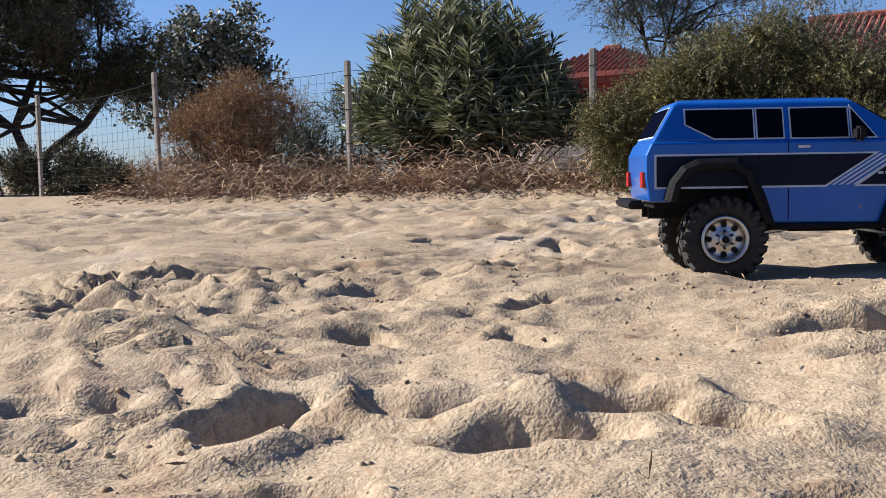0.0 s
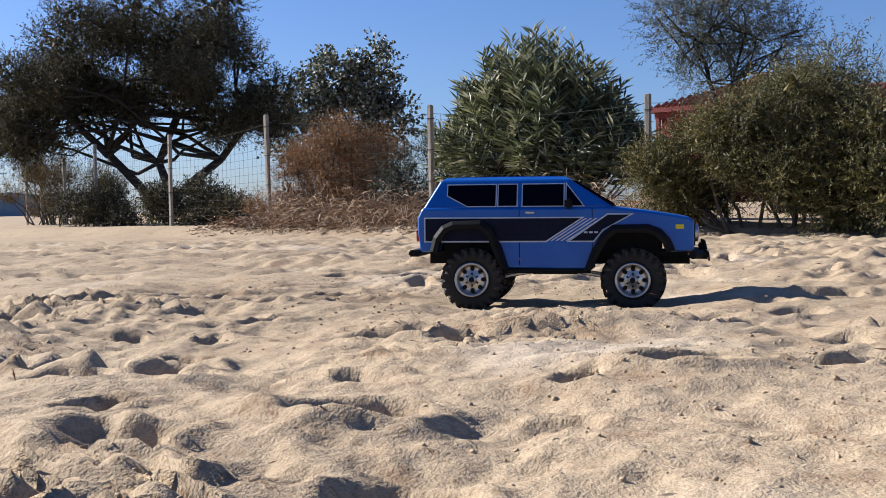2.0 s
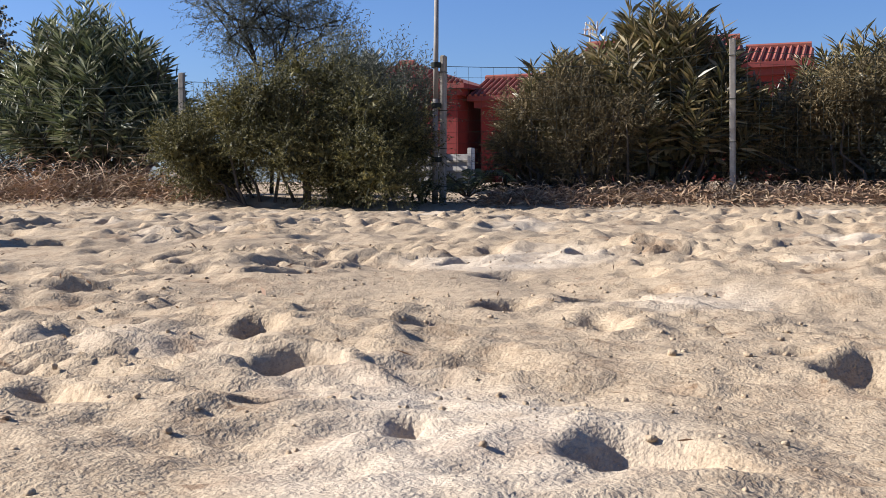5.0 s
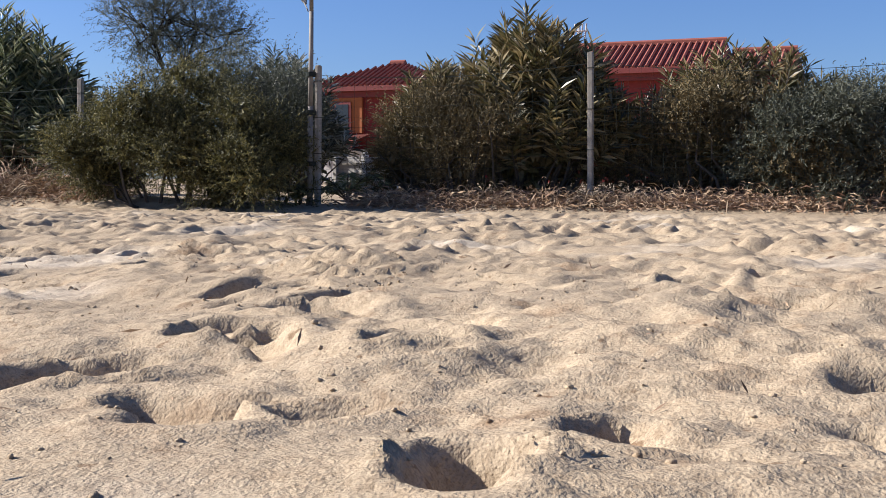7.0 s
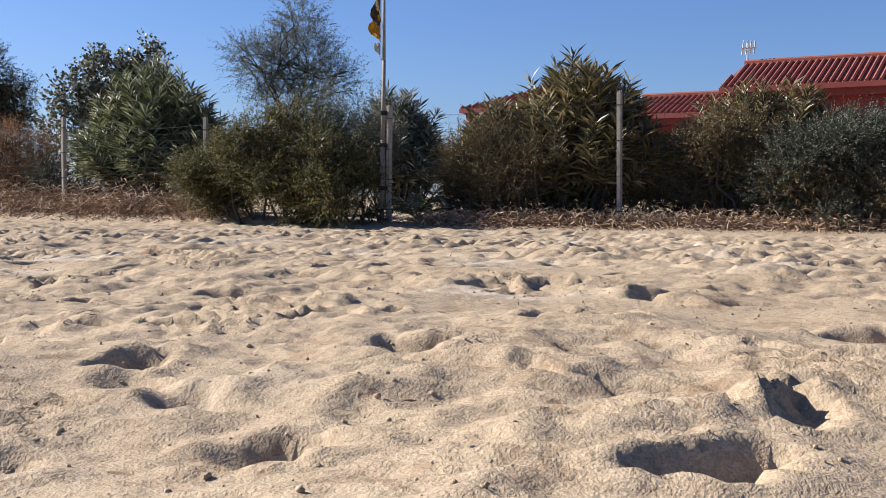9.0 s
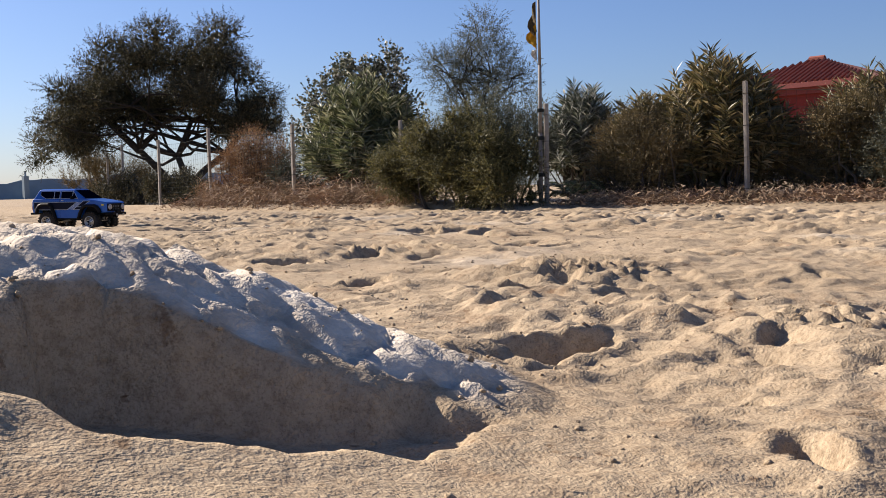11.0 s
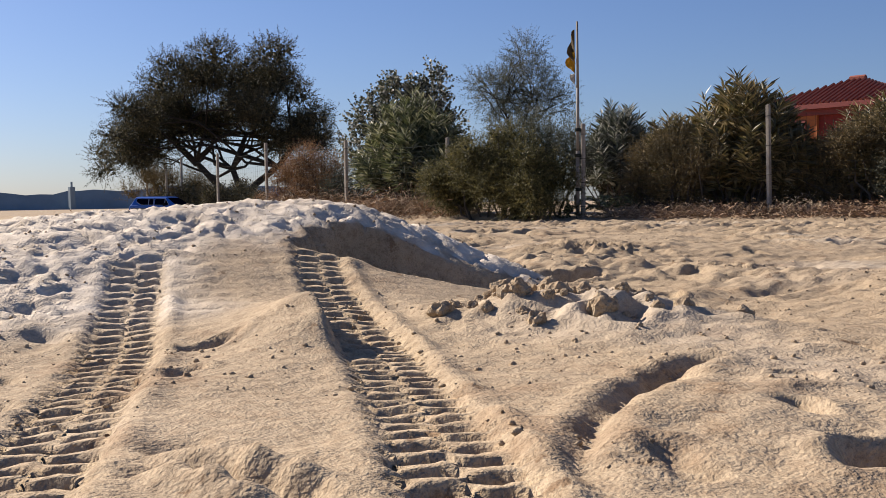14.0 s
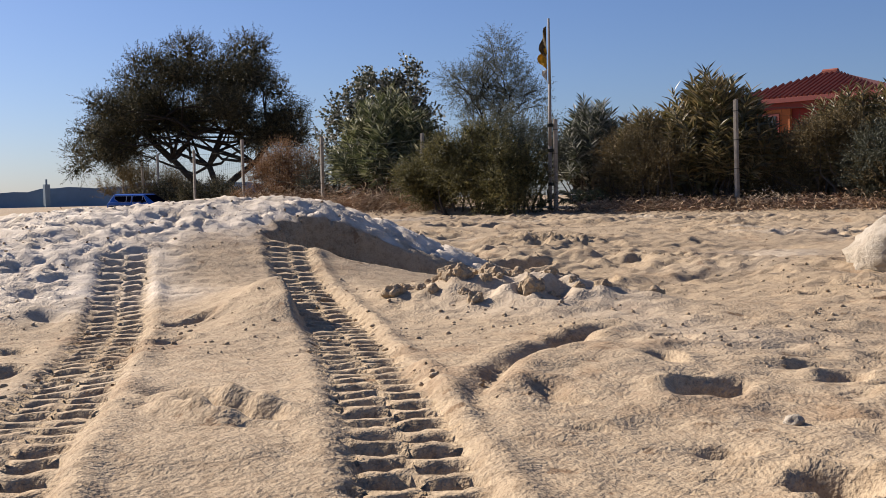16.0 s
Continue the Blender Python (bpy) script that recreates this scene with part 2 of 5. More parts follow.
HOLLOWS_MOUND = [
    (6.90, -6.15, 0.09), (7.05, -6.31, 0.09), (6.77, -6.25, 0.08), (6.16, -5.37, 0.11), (6.60, -6.15, 0.12), (6.95, -5.92, 0.07), (7.16, -6.23, 0.10), (6.29, -6.33, 0.16),
    (7.22, -6.45, 0.10), (7.56, -6.66, 0.07), (7.37, -6.31, 0.06), (7.50, -6.38, 0.06), (7.71, -7.42, 0.07), (7.71, -7.53, 0.06), (7.93, -7.56, 0.05), (8.13, -7.30, 0.065),
    (8.205, -7.41, 0.03), (8.27, -7.44, 0.06), (7.46, -6.54, 0.05), (7.38, -6.37, 0.05), (7.92, -6.73, 0.05), (8.13, -7.19, 0.03), (8.17, -7.23, 0.03), (8.14, -7.42, 0.02), (8.06, -7.25, 0.04),
    (7.70, -7.215, 0.03), (7.595, -7.185, 0.06), (7.66, -6.62, 0.05),
]
# crest of the crusted mound: x, y, height, radius
CREST = [(7.02, -7.55, 0.018, 0.40), (6.95, -7.32, 0.050, 0.75), (6.97, -7.12, 0.098, 0.72), (7.06, -6.97, 0.118, 0.45), (7.17, -6.84, 0.102, 0.25), (7.24, -6.74, 0.072, 0.17), (7.33, -6.67, 0.03, 0.10)]
# wheel tracks: x, y along the way
TRACKS = [
    [(7.28, -6.98), (7.37, -7.04), (7.53, -7.13), (7.69, -7.22), (7.86, -7.335), (8.00, -7.43), (8.14, -7.53), (8.30, -7.65)],
    [(7.24, -7.19), (7.32, -7.235), (7.47, -7.32), (7.58, -7.38), (7.71, -7.46), (7.87, -7.56), (7.97, -7.625), (8.12, -7.72)],
]


def base_height(x, y):
    bank = 0.078 * sstep(-0.45, -0.02, y - 0.3 * np.maximum(x - 1.8, 0)) * (1 - 0.55 * sstep(0.4, 1.6, x))
    return 0.012 - 0.045 * sstep(-3.2, -0.9, y) + bank + 0.030 * sstep(3.8, 5.2, x) * sstep(-3.0, -4.6, y)


def along(points, x, y):
    """Distance to a polyline, how far along it the nearest spot lies, and the side."""
    best, at, side = np.full(x.shape, 1e9), np.zeros(x.shape), np.zeros(x.shape)
    run = 0.0
    for (ax, ay, *_), (bx, by, *_) in zip(points[:-1], points[1:]):
        dx, dy = bx - ax, by - ay
        n = math.hypot(dx, dy)
        t = np.clip(((x - ax) * dx + (y - ay) * dy) / n ** 2, 0, 1)
        d = np.hypot(x - ax - t * dx, y - ay - t * dy)
        near = d < best
        best = np.where(near, d, best)
        at = np.where(near, run + t * n, at)
        side = np.where(near, np.sign((x - ax) * dy - (y - ay) * dx), side)
        run += n
    return best, at, side


def mound_height(x, y):
    """Soft union of low cones set along the crest, and where its side broke away."""
    ax, ay = x + 0.03 * pnoise(x * 5, y * 5, 31) + 0.008 * pnoise(x * 17, y * 17, 33), y + 0.03 * pnoise(x * 5, y * 5, 32) + 0.008 * pnoise(x * 17, y * 17, 34)
    total = np.zeros(x.shape)
    near = (np.abs(x - 7.0) < 1.2) & (np.abs(y + 7.1) < 1.2)
    ax, ay = ax[near], ay[near]
    acc = np.zeros(ax.shape)
    for p, q in zip(CREST[:-1], CREST[1:]):
        for k in range(4):
            px, py, h, r = (a + (c - a) * k / 4 for a, c in zip(p, q))
            u = np.clip(np.hypot(ax - px, ay - py) / r, 0, 1)
            acc += (h * (0.5 * (1 - sstep(0.05, 1.0, u)) + 0.5 * (1 - u))) ** 7
    # the side that broke away
    u, v = (ax - 7.345) * 0.42 + (ay + 6.87) * 0.91, (ay + 6.87) * 0.42 - (ax - 7.345) * 0.91
    q = np.hypot(u / 0.16, v / 0.085) + 0.3 * pnoise(ax * 12, ay * 12, 35) + 0.2 * pnoise(ax * 32, ay * 32, 36)
    cut = 1 - sstep(0.76, 0.94, q)
    total[near] = 0.93 * acc ** (1 / 7) * (1 - 0.88 * cut)
    bare = np.zeros(x.shape)
    bare[near] = 1 - sstep(0.95, 1.12, q)
    return total, bare


def mound_marks(x, y, z, soft, crust):
    """Clods, a scrape and the wheel tracks in front of the mound."""
    # clods where the crust broke off
    lump = np.exp(-(((x - 7.715) * 0.86 + (y + 7.01) * 0.51) / 0.135) ** 2 - (((y + 7.01) * 0.86 - (x - 7.715) * 0.51) / 0.075) ** 2)
    z = z + lump * (0.038 + 0.018 * np.maximum(0, pnoise(x * 26, y * 26, 51)) + 0.012 * pnoise(x * 46, y * 46, 52) + 0.006 * pnoise(x * 82, y * 82, 53))
    # a curved scrape in the sand
    d, at, side = along([(8.105, -7.465), (8.045, -7.40), (8.01, -7.345), (7.975, -7.28), (7.94, -7.20), (7.93, -7.13)], x, y)
    z = z - 0.008 * np.exp(-(d / 0.007) ** 2) + 0.003 * np.exp(-((d - 0.020) / 0.011) ** 2)
    # small finger-like ridges between the tracks
    for k in range(4):
        d, at, side = along([(7.915 + 0.024 * k, -7.535 + 0.004 * k), (7.955 + 0.024 * k, -7.515 + 0.004 * k)], x, y)
        z = z - 0.008 * np.exp(-(d / 0.006) ** 2) + 0.004 * np.exp(-((d - 0.014) / 0.006) ** 2)
    # wheel tracks with chevron lugs
    for way in TRACKS:
        d, at, side = along(way, x, y)
        inside = 1 - sstep(0.026, 0.030, d)
        edge = np.exp(-((d - 0.037) / 0.008) ** 2) * (0.45 + 0.55 * (side < 0))
        fade = sstep(0.0, 0.09, at)
        o = d * side + 0.003 * pnoise(at * 7, d * 0 + 3.3, 57)
        row = np.floor(o / 0.0245)
        groove = sstep(0.0, 0.004, np.abs(o / 0.0245 - np.round(o / 0.0245)) * 0.0245 - 0.0005)
        lug = np.sin((at - 0.15 * o + 0.012 * (row % 2) + 0.0015 * pnoise(x * 18, y * 18, 58)) * 2 * np.pi / 0.0235)
        worn = 0.55 + 0.9 * np.clip(0.5 + pnoise(x * 12, y * 12, 59) * 1.3, 0, 1)
        flat = 0.85 * (1 - sstep(0.034, 0.075, d)) * fade
        z = z * (1 - flat) + (soft + 0.003 * pnoise(x * 40, y * 40, 56)) * flat
        pit = sstep(-0.15, 0.45, lug) * groove
        z = z + fade * (inside * (-0.002 - 0.014 * worn * pit) + 0.005 * edge * (0.8 + pnoise(x * 20, y * 20, 55)))
        crust = crust * (1 - 0.6 * inside * fade)
    # sand pushed up beside the track
    d, at, side = along(TRACKS[0], x, y)
    u, v = (x - 7.63) * 0.86 + (y + 7.235) * -0.51, (x - 7.63) * 0.51 + (y + 7.235) * 0.86
    z = z + 0.030 * np.exp(-(u / 0.10) ** 2 - (v / 0.06) ** 2) * sstep(0.028, 0.042, d) * (1 + 0.5 * pnoise(x * 16, y * 16, 57))
    return z, crust


def sand_height(x, y):
    """Height of the sand, and how crusted it is."""
    z = base_height(x, y)
    near = sstep(12, 8, np.hypot(x - 4.0, y + 4.5)) * sstep(-8.6, -8.0, y) * sstep(9.4, 8.8, x) * sstep(-4.5, -2.5, x) * sstep(0.6, -0.3, y)
    fine = sstep(0.7, 1.5, x) * sstep(8.8, 8.4, x) * sstep(-8.0, -7.75, y) * sstep(-2.2, -3.6, y)
    wx, wy = x + 0.07 * pnoise(x * 3.8, y * 3.8, 5), y + 0.07 * pnoise(x * 3.8, y * 3.8, 6)
    rough = np.clip(0.55 + 1.1 * pnoise(x * 1.5, y * 1.5, 12), 0.12, 1) * (1 - 0.5 * sstep(7.0, 7.5, x) * sstep(-6.3, -6.8, y))
    z = z + 0.018 * pnoise(wx * 1.7, wy * 1.7, 1) + 0.022 * near * pnoise(wx * 4.2, wy * 4.2, 2) * (1 - 0.5 * sstep(7.0, 7.5, x) * sstep(-6.3, -6.8, y))
    soft = z.copy()
    ridge = 0.28 - np.abs(pnoise(wx * 8.6, wy * 8.6, 3))
    m, bare = mound_height(x, y)
    crust = sstep(0.012, 0.030, m) * (1 - bare)
    front, side = (x - 7.30) * 0.91 - (y + 6.95) * 0.42, (x - 7.30) * 0.42 + (y + 6.95) * 0.91
    crust = crust * (1 - sstep(-0.02, 0.05, front + 0.05 * pnoise(x * 9, y * 9, 47)) * sstep(-0.26, -0.14, side + 0.05 * pnoise(x * 9, y * 9, 48)))
    rough = rough * (1 - 0.75 * crust)
    far = sstep(-4.6, -3.4, y)
    z = z + near * np.clip(rough + 0.3 * far, 0, 1) * ((0.024 + 0.022 * far) * ridge + (0.012 + 0.016 * far) * pnoise(wx * 13.5, wy * 13.5, 8))
    on = fine > 0
    a, b, cx, cy = x[on], y[on], wx[on], wy[on]
    relief = rough[on] * (0.012 * (0.25 - np.abs(pnoise(cx * 24, cy * 24, 4))) + 0.0055 * pnoise(a * 41, b * 41, 9) + 0.0030 * pnoise(a * 72, b * 72, 7))
    scale = pnoise(cx * 10.5 + 3.4 * cy, cy * 18, 13) * 3.0
    relief += np.clip(rough[on] * 1.3, 0, 1) * 0.014 * sstep(0.05, 0.40, pnoise(a * 2.7, b * 2.7, 14)) * (scale - np.floor(scale))
    z[on] += 1.3 * fine[on] * relief
    order = np.argsort(y, kind="stable")
    rank = y[order]
    for hx, hy, ln, wd, dp, turn in ALL_HOLLOWS:
        reach = 0.9 * ln + 0.05
        i0, i1 = np.searchsorted(rank, (hy - reach, hy + reach))
        sel = order[i0:i1]
        sel = sel[np.abs(x[sel] - hx) < reach]
        if not len(sel):
            continue
        a, b = x[sel], y[sel]
        k = min(1.0, wd / 0.06)
        px = a - hx + k * (0.032 * pnoise(a * 14, b * 14, 21) + 0.011 * pnoise(a * 42, b * 42, 23))
        py = b - hy + k * (0.032 * pnoise(a * 14, b * 14, 22) + 0.011 * pnoise(a * 42, b * 42, 24))
        c, s = math.cos(radians(turn)), math.sin(radians(turn))
        u, v = (c * px + s * py) / (ln / 2), (-s * px + c * py) / (wd / 2)
        q = np.hypot(u, v)
        tilt = 0.75 + 0.35 * np.clip(u, -1, 1)
        z[sel] += dp * (-tilt * (1 - sstep(0.5, 1.02, q)) + 0.26 * k * np.exp(-((q - 1.25) / 0.26) ** 2) * (0.7 + 0.8 * pnoise(a * 20, b * 20, 25)))
    soft = soft + m
    z = z + m
    on = crust > 0
    cx, cy, a, b = wx[on], wy[on], x[on], y[on]
    relief = 0.004 * pnoise(cx * 15 + 0.7 * cy, cy * 21, 41) + 0.009 * (0.2 - np.abs(pnoise(cx * 18 + 4 * cy, cy * 26, 42))) + 0.010 * (0.2 - np.abs(pnoise(cx * 14 + cy * 7, cy * 42 - cx * 17, 44)))
    relief += 0.008 * (0.2 - np.abs(pnoise(a * 42 + b * 17, b * 72, 43))) + 0.003 * pnoise(a * 95, b * 95, 45) - 0.007 * sstep(0.04, 0.0, np.abs(pnoise(cx * 12, cy * 12, 46)))
    z[on] += crust[on] * relief
    # the marks before the mound
    here = (x > 6.8) & (x < 8.7) & (y < -6.4) & (y > -8.1)
    z[here], crust[here] = mound_marks(x[here], y[here], z[here], soft[here], crust[here])
    # firm where the wheels stand
    c, s = math.cos(radians(CAR_TURN)), math.sin(radians(CAR_TURN))
    u, v = c * (x - CAR_X) + s * (y - CAR_Y), -s * (x - CAR_X) + c * (y - CAR_Y)
    flat = (1 - sstep(0.20, 0.34, np.abs(u))) * (1 - sstep(0.13, 0.22, np.abs(v)))
    z = z * (1 - flat) + flat * (CAR_Z + 0.004 + 0.008 * pnoise(x * 11, y * 11, 61) + 0.003 * pnoise(x * 36, y * 36, 62))
    pale = np.clip(crust * 0.9 + 0.35 * sstep(0.15, 0.5, pnoise(x * 2.9, y * 2.9, 71)) * near, 0, 1)
    return z, pale


g = rng(11)
ALL_HOLLOWS = []
for hx, hy, ln in HOLLOWS_START + HOLLOWS_MIDDLE + HOLLOWS_MOUND:
    ALL_HOLLOWS.append((hx, hy, ln * 1.1, ln * g.uniform(0.5, 0.75), ln * g.uniform(0.26, 0.36), g.uniform(0, 180)))
marked = len(ALL_HOLLOWS)
for _ in range(2100):
    hx, hy = g.uniform(-2.4, 8.6), g.uniform(-7.7, -0.9)
    away = min(math.hypot(hx - a, hy - b) for a, b, *_ in ALL_HOLLOWS[:marked])
    if (abs(hx - CAR_X) < 0.36 and abs(hy - CAR_Y) < 0.26) or away < 0.10 or (hx > 6.6 and hy < -6.45):
        continue
    k = g.uniform(0.35, 1.0)
    ALL_HOLLOWS.append((hx, hy, 0.15 * k, 0.08 * k, g.uniform(0.015, 0.034) * k, g.uniform(0, 360)))

for _ in range(170):
    hx, hy = g.uniform(7.2, 8.5), g.uniform(-7.8, -6.3)
    apart = min(float(along(way, np.array([hx]), np.array([hy]))[0][0]) for way in TRACKS)
    k = g.uniform(0.10, 0.40)
    if apart > 0.06 and hx - hy > 14.8:
        ALL_HOLLOWS.append((hx, hy, 0.15 * k, 0.08 * k, g.uniform(0.018, 0.035) * k, g.uniform(0, 360)))


def spread(fine, lo, hi, far):
    """Grid lines: fine ones between lo and hi (start, end, step), growing outwards to far."""
    mid = []
    for a, b, s in fine:
        mid += list(np.arange(a, b - 1e-6, s))
    mid.append(fine[-1][1])
    left, s, v = [], fine[0][2], mid[0]
    while v > -far:
        s *= 1.16
        v -= s
        left.append(v)
    right, s, v = [], fine[-1][2], mid[-1]
    while v < far:
        s *= 1.16
        v += s
        right.append(v)
    return np.array(left[::-1] + mid + right)


def build_ground():
    gx = spread([(-3.0, -1.2, 0.045), (-1.2, 1.4, 0.024), (1.4, 4.5, 0.008), (4.5, 5.7, 0.0095), (5.7, 6.85, 0.012), (6.85, 8.3, 0.005), (8.3, 8.8, 0.014)], 0, 0, 2500)
    gy = spread([(-7.8, -6.55, 0.005), (-6.55, -5.75, 0.009), (-5.75, -5.0, 0.0065), (-5.0, -4.0, 0.012), (-4.0, -1.6, 0.02), (-1.6, -0.6, 0.03), (-0.6, 1.6, 0.06)], 0, 0, 2500)
    X, Y = np.meshgrid(gx, gy)
    Z, pale = sand_height(X.ravel().copy(), Y.ravel().copy())
    V = np.stack([X.ravel(), Y.ravel(), Z], 1)
    nx, ny = len(gx), len(gy)
    i = (np.arange(ny - 1)[:, None] * nx + np.arange(nx - 1)[None, :]).ravel()
    ob = mesh_np("ground", V, np.stack([i, i + 1, i + nx + 1, i + nx], 1), SAND, smooth=True)
    a = ob.data.attributes.new("crust", "FLOAT", "POINT")
    a.data.foreach_set("value", pale.astype(np.float32))
    return tagged(ob, "pale dry beach sand trodden into hollows with wheel tracks", "sand", kind="structure")


def ground_at(x, y):
    z, _ = sand_height(np.array([float(x)]), np.array([float(y)]))
    return float(z[0])


build_ground()

# ---- the model car ----
K = 0.89   # the model's size against one tenth of the real car


def car_paint():
    m, nt, b = mat("metallic_blue_paint", (0.008, 0.085, 0.36), 0.32, 0.2)
    dust = ramp(nt, noise_tex(nt, 7, 5, 0.7), [(0.35, (0.004, 0.075, 0.36)), (0.75, (0.014, 0.115, 0.42))])
    nt.links.new(dust, b.inputs["Base Color"])
    b.inputs["Coat Weight"].default_value, b.inputs["Coat Roughness"].default_value = 0.3, 0.12
    b.inputs["Specular IOR Level"].default_value = 0.3
    return m


PAINT = car_paint()
NAVY = grainy("navy_stripe_film", (0.004, 0.006, 0.018), (0.007, 0.010, 0.026), 30, 0.5, bump_d=0.0002)
NAVY.node_tree.nodes["Principled BSDF"].inputs["Specular IOR Level"].default_value = 0.1
PIN = grainy("pale_pinstripe", (0.34, 0.42, 0.52), (0.44, 0.5, 0.6), 30, 0.4, bump_d=0.0002)
TINT = mat("dark_tinted_glass", (0.002, 0.003, 0.009), 0.3)[0]
TINT.node_tree.nodes["Principled BSDF"].inputs["Specular IOR Level"].default_value = 0.0
BLACK = grainy("black_plastic", (0.008, 0.008, 0.009), (0.014, 0.014, 0.015), 40, 0.55, bump_d=0.0006)
BLACK.node_tree.nodes["Principled BSDF"].inputs["Specular IOR Level"].default_value = 0.08
RUBBER = grainy("dusty_rubber", (0.010, 0.0095, 0.009), (0.03, 0.026, 0.021), 22, 0.85, bump_d=0.001)
CHROME = grainy("satin_chrome", (0.42, 0.42, 0.42), (0.62, 0.60, 0.57), 30, 0.38, 1.0, bump_d=0.0003)
SLOT = mat("dull_grey_slots", (0.10, 0.10, 0.105), 0.5, 0.4)[0]
LAMP = mat("lamp_glass", (0.30, 0.31, 0.33), 0.1)[0]
AMBER = mat("amber_lens", (0.6, 0.5, 0.03), 0.2)[0]
TAIL = mat("red_lens", (0.4, 0.02, 0.02), 0.2)[0]


def cpart(name, bm, material, parent, label="", smooth=False, bevel=0.0):
    for v in bm.verts:
        v.co *= K
    bmesh.ops.recalc_face_normals(bm, faces=bm.faces[:])
    ob = part(name, bm, material, parent, label, smooth)
    if bevel:
        mod = ob.modifiers.new("edge", "BEVEL")
        mod.width, mod.segments, mod.limit_method, mod.angle_limit = bevel * K, 3, "ANGLE", radians(25)
    return ob


def slab(bm, pts, y0, y1):
    """A plate with the outline pts (x, z) between two depths."""
    a = [bm.verts.new((x, y0, z)) for x, z in pts]
    b = [bm.verts.new((x, y1, z)) for x, z in pts]
    bm.faces.new(a)
    bm.faces.new(b[::-1])
    n = len(pts)
    for i in range(n):
        bm.faces.new((a[i], b[i], b[(i + 1) % n], a[(i + 1) % n]))


def grown(pts, d):
    """An outline moved outwards by d."""
    n = len(pts)
    area = sum(pts[i][0] * pts[(i + 1) % n][1] - pts[(i + 1) % n][0] * pts[i][1] for i in range(n))
    s = 1 if area > 0 else -1
    out = []
    for i in range(n):
        p, q, r = Vector(pts[i - 1]), Vector(pts[i]), Vector(pts[(i + 1) % n])
        e0, e1 = (q - p).normalized(), (r - q).normalized()
        n0, n1 = Vector((e0.y, -e0.x)) * s, Vector((e1.y, -e1.x)) * s
        m = (n0 + n1).normalized()
        out.append(tuple(q + m * d / max(0.35, m.dot(n0))))
    return out


LOW, TOP, HALF_LOW, HALF_TOP = 0.200, 0.256, 0.0895, 0.073


def cabin_y(z):
    return HALF_LOW + (HALF_TOP - HALF_LOW) * (z - LOW) / (TOP - LOW)


def side_panel(bm, pts, side, off0, off1):
    """A thin panel that lies on the sloping cabin side."""
    a = [bm.verts.new((x, side * (cabin_y(z) + off0), z)) for x, z in pts]
    b = [bm.verts.new((x, side * (cabin_y(z) + off1), z)) for x, z in pts]
    bm.faces.new(a)
    bm.faces.new(b[::-1])
    n = len(pts)
    for i in range(n):
        bm.faces.new((a[i], b[i], b[(i + 1) % n], a[(i + 1) % n]))


def flare(bm, pts, centre, side):
    """A wheel-arch lip that follows pts (x, z)."""
    rows = []
    for x, z in pts:
        d = Vector((x - centre[0], z - centre[1])).normalized()
        rows.append([bm.verts.new((x + d.x * o, side * y, z + d.y * o)) for o, y in ((-0.003, 0.090), (-0.003, 0.112), (0.006, 0.114), (0.014, 0.107), (0.015, 0.090))])
    for r0, r1 in zip(rows[:-1], rows[1:]):
        for j in range(5):
            bm.faces.new((r0[j], r0[(j + 1) % 5], r1[(j + 1) % 5], r1[j]))
    bm.faces.new(rows[0])
    bm.faces.new(rows[-1][::-1])


